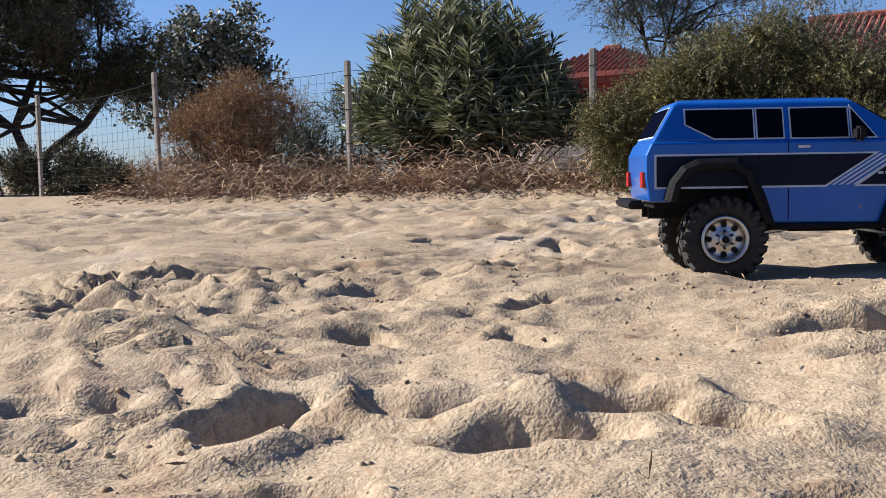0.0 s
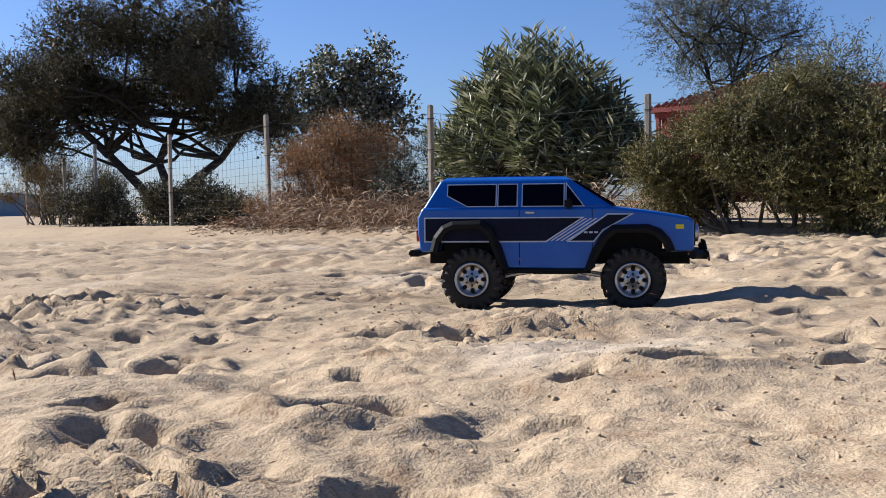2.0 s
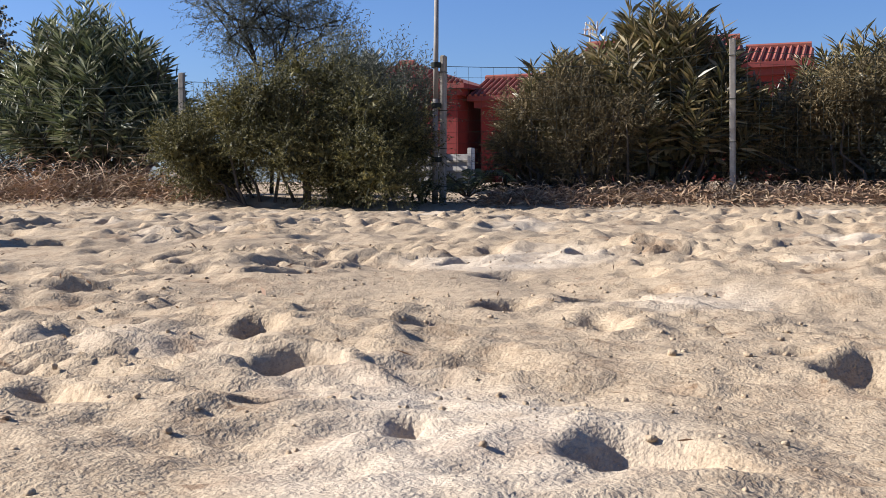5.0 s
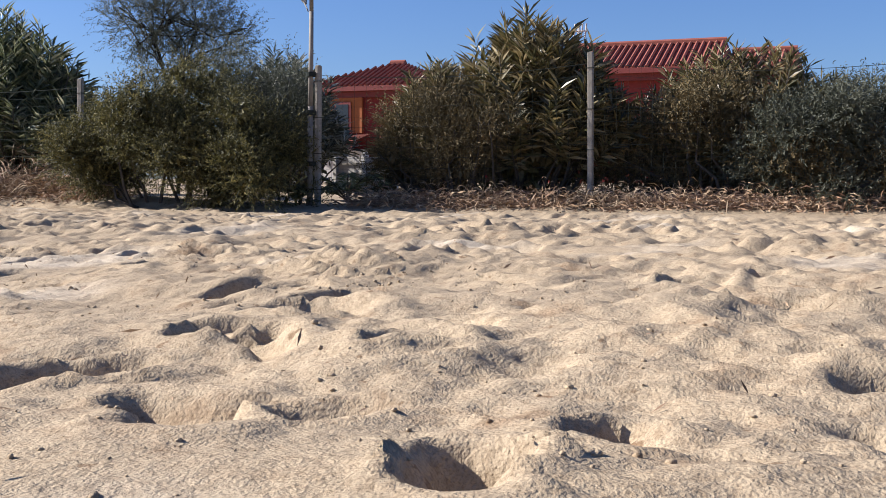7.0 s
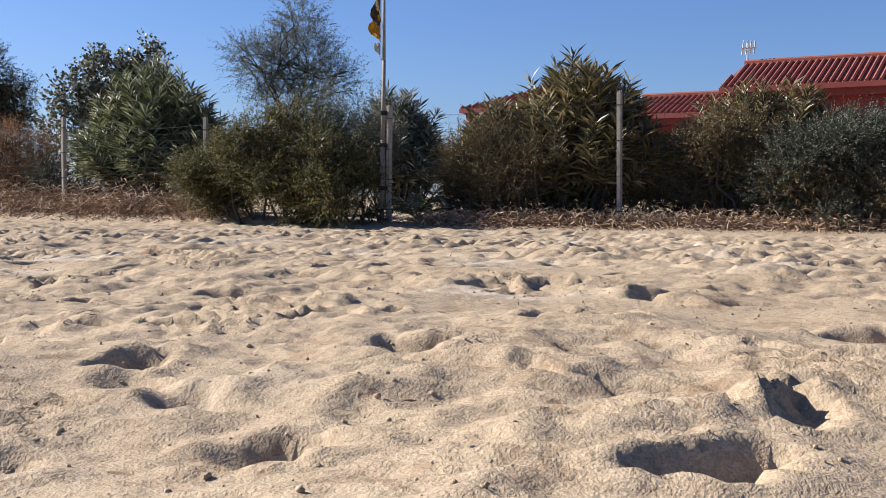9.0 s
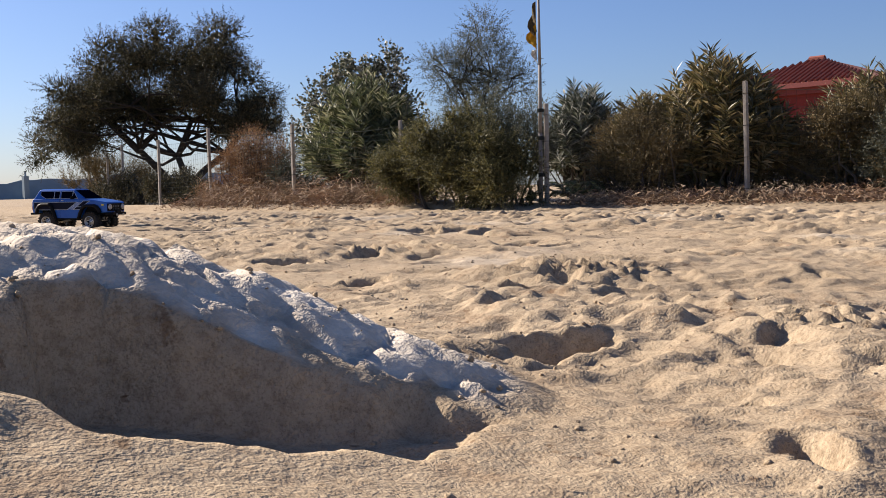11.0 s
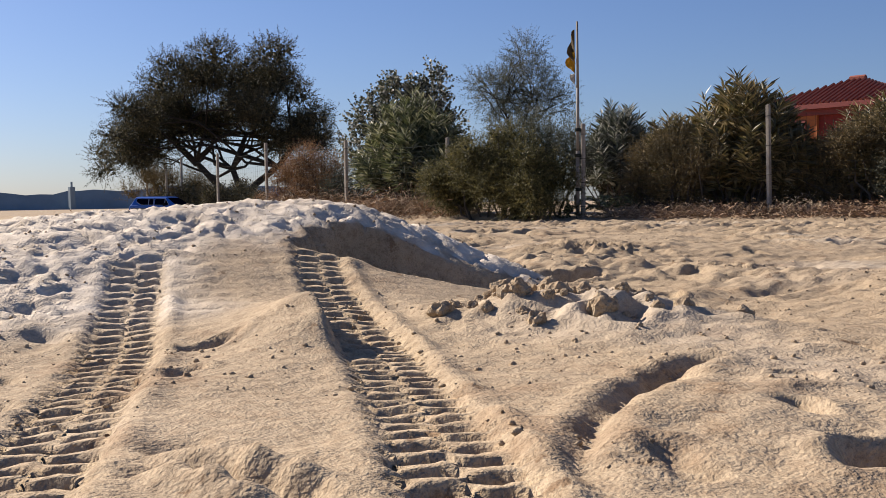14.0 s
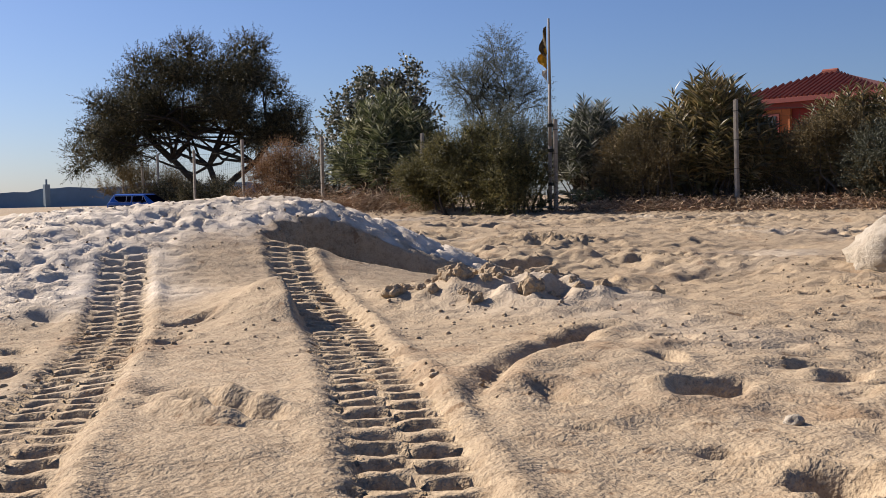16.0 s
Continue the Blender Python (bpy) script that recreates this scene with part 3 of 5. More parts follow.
def wheel(car, x, y, steer):
    side = 1 if y > 0 else -1
    hub = new("wheel")
    hub.parent = car
    hub.matrix_local = Matrix.Translation((x * K, y * K, 0.060 * K)) @ Matrix.Rotation(radians(steer), 4, "Z")
    # tyre: a turned profile (radius, across) with lugs
    prof = [(0.034, -0.020), (0.046, -0.0225), (0.054, -0.0205), (0.0565, -0.015), (0.057, 0.0), (0.0565, 0.015), (0.054, 0.0205), (0.046, 0.0225), (0.034, 0.020), (0.032, 0.0)]
    bm = bmesh.new()
    seg, rows = 48, []
    for i in range(seg):
        a = 2 * math.pi * i / seg
        rows.append([bm.verts.new((r * math.cos(a), w, r * math.sin(a))) for r, w in prof])
    for i in range(seg):
        r0, r1 = rows[i], rows[(i + 1) % seg]
        for j in range(len(prof)):
            k = (j + 1) % len(prof)
            bm.faces.new((r0[j], r0[k], r1[k], r1[j]))
    tyre = cpart("tyre", bm, RUBBER, hub, smooth=True)
    bm = bmesh.new()
    for i in range(21):
        for s in (-1, 1):
            a = 2 * math.pi * (i + (0.5 if s > 0 else 0)) / 21
            m = Matrix.Rotation(-a, 4, "Y") @ Matrix.Translation((0.0575, s * 0.0115, 0)) @ Matrix.Rotation(radians(s * 28), 4, "X")
            bmesh.ops.create_cube(bm, size=1.0, matrix=m @ Matrix.Diagonal((0.0085, 0.021, 0.0085, 1)))
            m = Matrix.Rotation(-a, 4, "Y") @ Matrix.Translation((0.0515, s * 0.0222, 0))
            bmesh.ops.create_cube(bm, size=1.0, matrix=m @ Matrix.Diagonal((0.013, 0.004, 0.007, 1)))
    cpart("tread", bm, RUBBER, tyre)
    face = side * 0.0205
    bm = bmesh.new()
    turn = Matrix.Rotation(radians(90), 4, "X")
    prof = [(0.0335, 0.000), (0.0345, 0.004), (0.031, 0.005), (0.0285, -0.001), (0.0265, -0.008), (0.019, -0.0085), (0.012, -0.004), (0.0085, -0.003), (0.0075, 0.004), (0.0, 0.005)]
    rows = []
    for i in range(36):
        a = 2 * math.pi * i / 36
        rows.append([bm.verts.new((r * math.cos(a), face + side * w, r * math.sin(a))) for r, w in prof])
    for i in range(36):
        r0, r1 = rows[i], rows[(i + 1) % 36]
        for j in range(len(prof) - 1):
            bm.faces.new((r0[j], r0[j + 1], r1[j + 1], r1[j]))
    rim = cpart("rim", bm, CHROME, hub, smooth=True)
    bm = bmesh.new()
    for i in range(8):
        a = 2 * math.pi * i / 8
        m = Matrix.Translation((0.0215 * math.cos(a), face - side * 0.0075, 0.0215 * math.sin(a))) @ turn
        bmesh.ops.create_cone(bm, cap_ends=True, segments=10, radius1=0.0042, radius2=0.0042, depth=0.0035, matrix=m)
    cpart("vent_ring", bm, BLACK, rim)
    bm = bmesh.new()
    for i in range(6):
        a = 2 * math.pi * (i + 0.5) / 6
        m = Matrix.Translation((0.0125 * math.cos(a), face - side * 0.002, 0.0125 * math.sin(a))) @ turn
        bmesh.ops.create_cone(bm, cap_ends=True, segments=6, radius1=0.0018, radius2=0.0018, depth=0.004, matrix=m)
    bmesh.ops.create_cone(bm, cap_ends=True, segments=12, radius1=0.006, radius2=0.005, depth=0.008, matrix=Matrix.Translation((0, face + side * 0.004, 0)) @ turn)
    cpart("hub_cap", bm, BLACK, rim)
    return hub


def build_car():
    car = empty("model_car", CAR_X, CAR_Y, CAR_Z, CAR_TURN, 0.8)
    rear_arch = [(-0.228, 0.114), (-0.222, 0.138), (-0.208, 0.156), (-0.190, 0.163), (-0.142, 0.163), (-0.126, 0.152), (-0.112, 0.118), (-0.098, 0.082)]
    front_arch = [(0.076, 0.080), (0.090, 0.112), (0.106, 0.140), (0.124, 0.154), (0.180, 0.154), (0.200, 0.147), (0.214, 0.132), (0.222, 0.114)]
    outline = [(-0.263, 0.114), (-0.268, 0.150), (-0.268, 0.182), (-0.259, 0.2015), (0.122, 0.2015), (0.190, 0.193), (0.262, 0.181), (0.271, 0.174), (0.271, 0.116)] + front_arch[::-1] + rear_arch[::-1]
    bm = bmesh.new()
    slab(bm, outline, -0.095, 0.095)
    body = cpart("body", bm, PAINT, car, "metallic blue painted body", bevel=0.005)
    # cabin
    bm = bmesh.new()
    lo = [(-0.258, 1), (0.120, 1), (0.120, -1), (-0.258, -1)]
    hi = [(-0.224, 1), (0.034, 1), (0.034, -1), (-0.224, -1)]
    a = [bm.verts.new((x, s * HALF_LOW, LOW)) for x, s in lo]
    b = [bm.verts.new((x, s * HALF_TOP, TOP)) for x, s in hi]
    c = [bm.verts.new((x * 0.93 - 0.006, s * HALF_TOP * 0.8, TOP + 0.006)) for x, s in hi]
    for p, q in ((a, b), (b, c)):
        for i in range(4):
            bm.faces.new((p[i], p[(i + 1) % 4], q[(i + 1) % 4], q[i]))
    bm.faces.new(c)
    bm.faces.new(a[::-1])
    cpart("cabin", bm, PAINT, car, bevel=0.004)
    # glass and its pale trim, on both sides
    panes = {
        "quarter_window": [(-0.208, 0.2465), (-0.112, 0.2465), (-0.112, 0.205), (-0.168, 0.205), (-0.208, 0.226)],
        "sliding_window": [(-0.106, 0.2465), (-0.070, 0.2465), (-0.070, 0.205), (-0.106, 0.205)],
        "door_window": [(-0.058, 0.2465), (0.022, 0.2465), (0.022, 0.2045), (-0.058, 0.2045)],
        "vent_window": [(0.028, 0.2455), (0.060, 0.2045), (0.028, 0.2045)],
    }
    for side in (-1, 1):
        for name, pts in panes.items():
            bm = bmesh.new()
            side_panel(bm, grown(pts, 0.0022), side, -0.002, 0.0012)
            trim = cpart(name, bm, PIN, car)
            bm = bmesh.new()
            side_panel(bm, pts, side, -0.001, 0.0022)
            cpart("pane", bm, TINT, trim)
    for name, (x0, z0, h0, x1, z1, h1), out in (("windscreen", (0.116, 0.2045, 0.080, 0.038, 0.2525, 0.066), 1), ("rear_window", (-0.2525, 0.209, 0.078, -0.2285, 0.249, 0.066), -1)):
        for grow, lift, m, nm in ((0.0028, 0.001, PIN if out < 0 else BLACK, name), (0.0, 0.0024, TINT, "pane")):
            bm = bmesh.new()
            d = Vector((x1 - x0, z1 - z0)).normalized()
            nrm = Vector((d.y, -d.x)) * (1 if out > 0 else -1)
            if nrm.y < 0:
                nrm = -nrm
            quad = [(x0 - d.x * grow, z0 - d.y * grow, h0 + grow), (x1 + d.x * grow, z1 + d.y * grow, h1 + grow)]
            vs = []
            for k in (-0.003, lift):
                for (x, z, h) in quad:
                    for s in (-1, 1):
                        vs.append(bm.verts.new((x + nrm.x * k, s * h, z + nrm.y * k)))
            for f in ((4, 5, 7, 6), (0, 2, 3, 1), (0, 1, 5, 4), (2, 6, 7, 3), (0, 4, 6, 2), (1, 3, 7, 5)):
                bm.faces.new([vs[i] for i in f])
            if nm == "pane":
                cpart(nm, bm, m, holder)
            else:
                holder = cpart(nm, bm, m, car)
    # roof ribs
    for y in (-0.045, -0.015, 0.015, 0.045):
        bm = bmesh.new()
        box(bm, -0.19, 0.005, y - 0.003, y + 0.003, 0.2605, 0.2635, 0.0012)
        cpart("roof_rib", bm, PAINT, car)
    for side in (-1, 1):
        s = side
        # stripe film with its pinstripe border
        band = [(-0.252, 0.136), (-0.012, 0.136), (0.056, 0.180), (-0.252, 0.180)]
        slash = [(0.036, 0.136), (0.080, 0.136), (0.098, 0.158), (0.150, 0.186), (0.108, 0.186)]
        for name, pts in (("side_stripe", band), ("slash_stripe", slash)):
            bm = bmesh.new()
            slab(bm, grown(pts, 0.003), s * 0.094, s * 0.0958)
            edge = cpart(name, bm, PIN, car)
            bm = bmesh.new()
            slab(bm, pts, s * 0.0945, s * 0.0964)
            cpart("stripe_film", bm, NAVY, edge)
        for k in range(4):
            x = -0.003 + 0.0098 * k
            bm = bmesh.new()
            slab(bm, [(x, 0.136), (x + 0.0042, 0.136), (x + 0.0722, 0.180), (x + 0.068, 0.180)], s * 0.094, s * 0.0962)
            cpart("diagonal_line", bm, PIN, car)
        bm = bmesh.new()
        for k in range(3):
            box(bm, 0.062 + 0.010 * k, 0.069 + 0.010 * k, min(s * 0.096, s * 0.0972), max(s * 0.096, s * 0.0972), 0.1505, 0.154)
        cpart("badge", bm, PIN, car, "small pale badge")
        bm = bmesh.new()
        flare(bm, rear_arch, (-0.157, 0.10), s)
        cpart("wheel_arch_flare", bm, BLACK, car, bevel=0.001)
        bm = bmesh.new()
        flare(bm, front_arch, (0.157, 0.095), s)
        cpart("wheel_arch_flare", bm, BLACK, car, bevel=0.001)
        bm = bmesh.new()
        box(bm, 0.026, 0.040, min(s * 0.094, s * 0.118), max(s * 0.094, s * 0.118), 0.198, 0.219, 0.004)
        rod(bm, (0.036, s * 0.088, 0.203), (0.034, s * 0.103, 0.207), 0.003, seg=6)
        cpart("wing_mirror", bm, BLACK, car)
        bm = bmesh.new()
        box(bm, -0.052, -0.034, min(s * 0.0945, s * 0.099), max(s * 0.0945, s * 0.099), 0.1895, 0.193, 0.001)
        cpart("door_handle", bm, CHROME, car)
        for x in (-0.064, 0.078):
            bm = bmesh.new()
            box(bm, x - 0.0007, x + 0.0007, min(s * 0.0945, s * 0.0956), max(s * 0.0945, s * 0.0956), 0.088, 0.199)
            cpart("door_seam", bm, NAVY, car)
        bm = bmesh.new()
        box(bm, 0.236, 0.252, min(s * 0.0945, s * 0.0972), max(s * 0.0945, s * 0.0972), 0.158, 0.167, 0.001)
        cpart("side_marker", bm, AMBER, car, "amber side marker")
        bm = bmesh.new()
        rod(bm, (-0.098, s * 0.092, 0.077), (0.075, s * 0.092, 0.077), 0.005, seg=8)
        cpart("rock_slider", bm, BLACK, car)
        # headlamp
        bm = bmesh.new()
        m = Matrix.Rotation(radians(90), 4, "Y")
        bmesh.ops.create_cone(bm, cap_ends=True, segments=24, radius1=0.0175, radius2=0.0165, depth=0.010, matrix=Matrix.Translation((0.274, s * 0.066, 0.150)) @ m)
        lamp = cpart("headlamp", bm, CHROME, car, bevel=0.001)
        bm = bmesh.new()
        bmesh.ops.create_uvsphere(bm, u_segments=18, v_segments=10, radius=0.0145, matrix=Matrix.Translation((0.2765, s * 0.066, 0.150)) @ Matrix.Diagonal((0.45, 1, 1, 1)))
        cpart("lens", bm, LAMP, lamp, smooth=True)
        bm = bmesh.new()
        box(bm, -0.272, -0.266, s * 0.078 - 0.012, s * 0.078 + 0.012, 0.135, 0.158, 0.001)
        cpart("tail_lamp", bm, TAIL, car)
    # front: grille with slots, bumper, winch, shackles
    bm = bmesh.new()
    box(bm, 0.268, 0.2735, -0.088, 0.088, 0.124, 0.1705, 0.002)
    grille = cpart("grille", bm, BLACK, car)
    for k in range(4):
        for z, h in ((0.146, 0.013), (0.133, 0.005)):
            y = -0.027 + 0.018 * k
            bm = bmesh.new()
            box(bm, 0.2725, 0.2752, y - 0.005, y + 0.005, z, z + h, 0.0008)
            cpart("grille_slot", bm, SLOT, grille)
    bm = bmesh.new()
    box(bm, 0.272, 0.300, -0.070, 0.070, 0.099, 0.116, 0.003)
    for s in (-1, 1):
        rod(bm, (0.286, s * 0.066, 0.108), (0.268, s * 0.100, 0.108), 0.008, seg=8)
        rod(bm, (0.296, s * 0.040, 0.116), (0.292, s * 0.040, 0.132), 0.003, seg=6)
    rod(bm, (0.292, -0.040, 0.132), (0.292, 0.040, 0.132), 0.003, seg=6)
    bumper = cpart("front_bumper", bm, BLACK, car)
    for s in (-1, 1):
        bm = bmesh.new()
        pts = [(0.302, s * 0.034 + 0.006 * math.cos(a), 0.103 + 0.008 * math.sin(a)) for a in [math.pi * (0.9 + 1.2 * i / 8) for i in range(9)]]
        for p, q in zip(pts[:-1], pts[1:]):
            rod(bm, p, q, 0.002, seg=6)
        rod(bm, pts[0], pts[-1], 0.0022, seg=6)
        cpart("shackle", bm, CHROME, bumper)
    bm = bmesh.new()
    rod(bm, (0.290, -0.022, 0.122), (0.290, 0.022, 0.122), 0.007, seg=10)
    cpart("winch", bm, BLACK, bumper)
    bm = bmesh.new()
    box(bm, -0.290, -0.268, -0.085, 0.085, 0.104, 0.117, 0.003)
    cpart("rear_bumper", bm, BLACK, car)
    # running gear
    bm = bmesh.new()
    for y in (-0.032, 0.032):
        box(bm, -0.255, 0.265, y - 0.004, y + 0.004, 0.088, 0.104)
    box(bm, -0.045, 0.045, -0.028, 0.028, 0.066, 0.1)
    box(bm, -0.25, 0.26, -0.06, 0.06, 0.104, 0.114)
    cpart("chassis", bm, BLACK, car)
    for x in (-0.160, 0.150):
        bm = bmesh.new()
        box(bm, x - 0.062, x + 0.062, -0.062, 0.062, 0.098, 0.166, 0.006)
        cpart("inner_fender", bm, BLACK, car)
    for x in (-0.157, 0.157):
        bm = bmesh.new()
        rod(bm, (x, -0.075, 0.060), (x, 0.075, 0.060), 0.0085, seg=10)
        bmesh.ops.create_uvsphere(bm, u_segments=12, v_segments=8, radius=0.017, matrix=Matrix.Translation((x, 0.014 if x > 0 else 0.0, 0.060)))
        cpart("axle", bm, BLACK, car)
        for s in (-1, 1):
            bm = bmesh.new()
            rod(bm, (x - 0.012, s * 0.055, 0.066), (x - 0.004, s * 0.047, 0.135), 0.0065, seg=8)
            cpart("shock_absorber", bm, CHROME, car)
            bm = bmesh.new()
            rod(bm, (x, s * 0.036, 0.052), (x * 0.25, s * 0.026, 0.072), 0.0035, seg=6)
            cpart("suspension_link", bm, CHROME, car)
    bm = bmesh.new()
    rod(bm, (0.176, -0.06, 0.064), (0.176, 0.06, 0.066), 0.003, seg=6)
    cpart("steering_rod", bm, CHROME, car)
    for x, y in ((0.157, -0.0885), (0.157, 0.0885), (-0.157, -0.0885), (-0.157, 0.0885)):
        wheel(car, x, y, -4 if x > 0 else 0)
    return tagged(car, "blue radio-controlled off-road car with navy stripes standing on sand", "model car")


build_car()

# ---- plants ----
def unit(v):
    return v / np.maximum(np.linalg.norm(v, axis=1, keepdims=True), 1e-9)


def blades(name, P, D, L, W, material, parent, g, droop=0.0):
    """Many lance-shaped leaves: each a folded rhombus from P along D."""
    n = len(P)
    D = unit(D)
    side = unit(np.cross(D, g.normal(size=(n, 3))))
    L, W = np.broadcast_to(L, n)[:, None], np.broadcast_to(W, n)[:, None]
    mid = P + D * L * 0.45
    tip = P + D * L
    tip[:, 2] -= droop * L[:, 0]
    V = np.stack([P, mid + side * W / 2, tip, mid - side * W / 2], 1).reshape(-1, 3)
    return mesh_np(name, V, np.arange(4 * n).reshape(n, 4), material, parent)


def limb(bm, pts, r0, r1, seg=7):
    """A tapered, bending limb through the points."""
    k = len(pts) - 1
    for i in range(k):
        a, b = r0 + (r1 - r0) * i / k, r0 + (r1 - r0) * (i + 1) / k
        rod(bm, pts[i], pts[i + 1], a, b, seg)


def crooked(a, b, g, wobble, n=5):
    a, b = np.array(a, float), np.array(b, float)
    out = [a + (b - a) * i / n + (g.normal(size=3) * wobble if 0 < i < n else 0) for i in range(n + 1)]
    return [tuple(p) for p in out]


def in_clumps(clumps, n, g, shell=0.5):
    """Points in ellipsoids (x, y, z, rx, ry, rz), towards their surface, and the way outwards."""
    vol = np.array([c[3] * c[4] * c[5] for c in clumps]) ** 0.75
    pick = g.choice(len(clumps), size=n, p=vol / vol.sum())
    C = np.array(clumps)[pick]
    d = unit(g.normal(size=(n, 3)))
    r = g.uniform(shell, 1.0, n) ** 0.6
    return C[:, :3] + d * C[:, 3:] * r[:, None], unit(d / C[:, 3:])


def sprays(name, clumps, n, per, length, needle, width, material, parent, g, up=0.5, droop=0.0, shell=0.45, floor=None):
    """Feathery twigs, each set with small scale-like leaves."""
    P, out = in_clumps(clumps, n, g, shell)
    if floor is not None:
        keep = P[:, 2] > floor
        P, out = P[keep], out[keep]
    n = len(P)
    axis = unit(out + np.array([0, 0, up]) + 0.5 * g.normal(size=(n, 3)))
    s = np.tile(np.linspace(0.05, 1, per), n)
    A, Q = np.repeat(axis, per, 0), np.repeat(P, per, 0)
    ln = np.repeat(length * g.uniform(0.6, 1.3, n), per)
    pos = Q + A * (s * ln)[:, None]
    pos[:, 2] -= droop * (s ** 2) * ln
    D = A * 0.9 + 0.75 * g.normal(size=A.shape)
    return blades(name, pos, D, needle * g.uniform(0.6, 1.4, len(pos)) * (1.15 - 0.6 * s), width, material, parent, g, 0.1)


def whorls(name, stems, per, leaf, width, material, parent, g, spread=0.9):
    """Long leaves in whorls along the upper part of upright stems: (foot, tip) pairs."""
    A = np.array([s[0] for s in stems])
    B = np.array([s[1] for s in stems])
    n = len(stems)
    t = np.tile(np.linspace(0.35, 1.0, per), n)
    F, T = np.repeat(A, per, 0), np.repeat(B, per, 0)
    pos = F + (T - F) * t[:, None]
    ax = unit(T - F)
    side = unit(np.cross(ax, g.normal(size=ax.shape)))
    D = ax * (0.35 + 0.75 * t[:, None] ** 3) + side * spread
    return blades(name, pos, D, leaf * g.uniform(0.65, 1.25, len(pos)), width * g.uniform(0.8, 1.2, len(pos)), material, parent, g, 0.12)


def fill(name, clumps, n, size, material, parent, g):
    """The leaves deep inside, which close the plant."""
    P, _ = in_clumps(clumps, n, g, 0.05)
    P = P[P[:, 2] > 0.02]
    return blades(name, P, g.normal(size=P.shape), size * g.uniform(0.6, 1.3, len(P)), size * 0.42, material, parent, g)


def oleander(name, x, y, rx, ry, height, stems, leaf, material, label, seed, lean=0.0, core=2600):
    g = rng(seed)
    root = empty(name, x, y, ground_at(x, y))
    pairs, bm = [], bmesh.new()
    for i in range(stems):
        a, r = g.uniform(0, 2 * np.pi), math.sqrt(g.uniform(0, 1))
        fx, fy = 0.45 * rx * r * math.cos(a), 0.45 * ry * r * math.sin(a)
        ex, ey = rx * r * math.cos(a) * g.uniform(0.8, 1.15), ry * r * math.sin(a) * g.uniform(0.8, 1.15)
        top = height * (1 - 0.62 * r ** 2.2) * g.uniform(0.72, 1.06) * (1 + lean * ex / rx)
        foot, tip = np.array([fx, fy, 0.0]), np.array([ex, ey, top])
        low = foot + (tip - foot) * g.uniform(0.35, 0.65)
        pairs.append((low, tip))
        if i % 3 == 0:
            limb(bm, [tuple(foot), tuple((foot + low) / 2 + g.normal(size=3) * 0.02), tuple(low), tuple(tip)], 0.011, 0.004, 5)
    tagged(part("branchwork", bm, BARK, root), kind="stuff")
    whorls("foliage", pairs, 38, leaf, leaf * 0.13, material, root, g)
    fill("inner_foliage", [(0, 0, height * 0.36, rx * 0.72, ry * 0.7, height * 0.38)], core, 0.10, material, root, g)
    return tagged(root, label, "bush")


def grown_by(clumps, s):
    return [tuple(v * s for v in c) for c in clumps]


def thicket(name, x, y, clumps, n, per, length, needle, width, material, label, seed, up=0.5, droop=0.0, core=2500, stems=18, category="bush"):
    g = rng(seed)
    root = empty(name, x, y, ground_at(x, y) - 0.02)
    bm = bmesh.new()
    for _ in range(stems):
        c = clumps[g.integers(len(clumps))]
        tip = (c[0] + g.normal() * c[3] * 0.4, c[1] + g.normal() * c[4] * 0.4, c[2] + c[5] * g.uniform(0.1, 0.8))
        limb(bm, crooked((c[0] * 0.5 + g.normal() * 0.08, c[1] * 0.5 + g.normal() * 0.05, 0), tip, g, 0.03, 4), 0.012, 0.003, 5)
    tagged(part("branchwork", bm, BARK, root), kind="stuff")
    sprays("foliage", clumps, n, per, length, needle, width, material, root, g, up, droop, floor=0.0)
    if core:
        fill("inner_foliage", [(a, b, c, d * 0.7, e * 0.7, f * 0.7) for a, b, c, d, e, f in clumps], int(core * 1.7), 0.055, material, root, g)
    return tagged(root, label, category)


def tree(name, x, y, trunks, clumps, n, per, length, needle, width, material, label, seed, r0=0.09, up=0.4, droop=0.0, core=0, boughs=30, turn=0.0):
    """Trunks are polylines from the foot; boughs run from their upper parts into the crown."""
    g = rng(seed)
    root = empty(name, x, y, ground_at(x, y) - 0.03, turn)
    bm = bmesh.new()
    for pts in trunks:
        limb(bm, pts, r0, r0 * 0.55, 9)
    for _ in range(boughs):
        pts = trunks[g.integers(len(trunks))]
        a = np.array(pts[-1 if g.uniform() < 0.6 else -2])
        c = clumps[g.integers(len(clumps))]
        b = np.array(c[:3]) + g.normal(size=3) * np.array(c[3:]) * 0.45
        limb(bm, crooked(a, b, g, 0.05 * np.linalg.norm(b - a), 5), r0 * 0.4, 0.005, 6)
    part("trunk", bm, DARK_BARK, root, smooth=True)
    sprays("crown", clumps, n, per, length, needle, width, material, root, g, up, droop, shell=0.2)
    if core:
        fill("inner_crown", [(a, b, c, d * 0.8, e * 0.8, f * 0.8) for a, b, c, d, e, f in clumps], core, 0.11, material, root, g)
    return tagged(root, label, "tree")


def clumpy(g, n, x0, x1, y0, y1, top, r, skirt=0.0):
    """Uneven heaps of foliage under a rounded outline."""
    out = []
    for _ in range(n):
        u = g.uniform(-1, 1)
        h = top * (1 - 0.45 * abs(u) ** 2.2)
        z = g.uniform(0.12 + skirt, 1.0) ** 0.8 * h
        s = g.uniform(0.75, 1.25)
        out.append(((x0 + x1) / 2 + u * (x1 - x0) / 2, g.uniform(y0, y1), max(z - r * 0.6, r * 0.5), r * s, r * s * 0.9, r * s * 0.8))
    return out


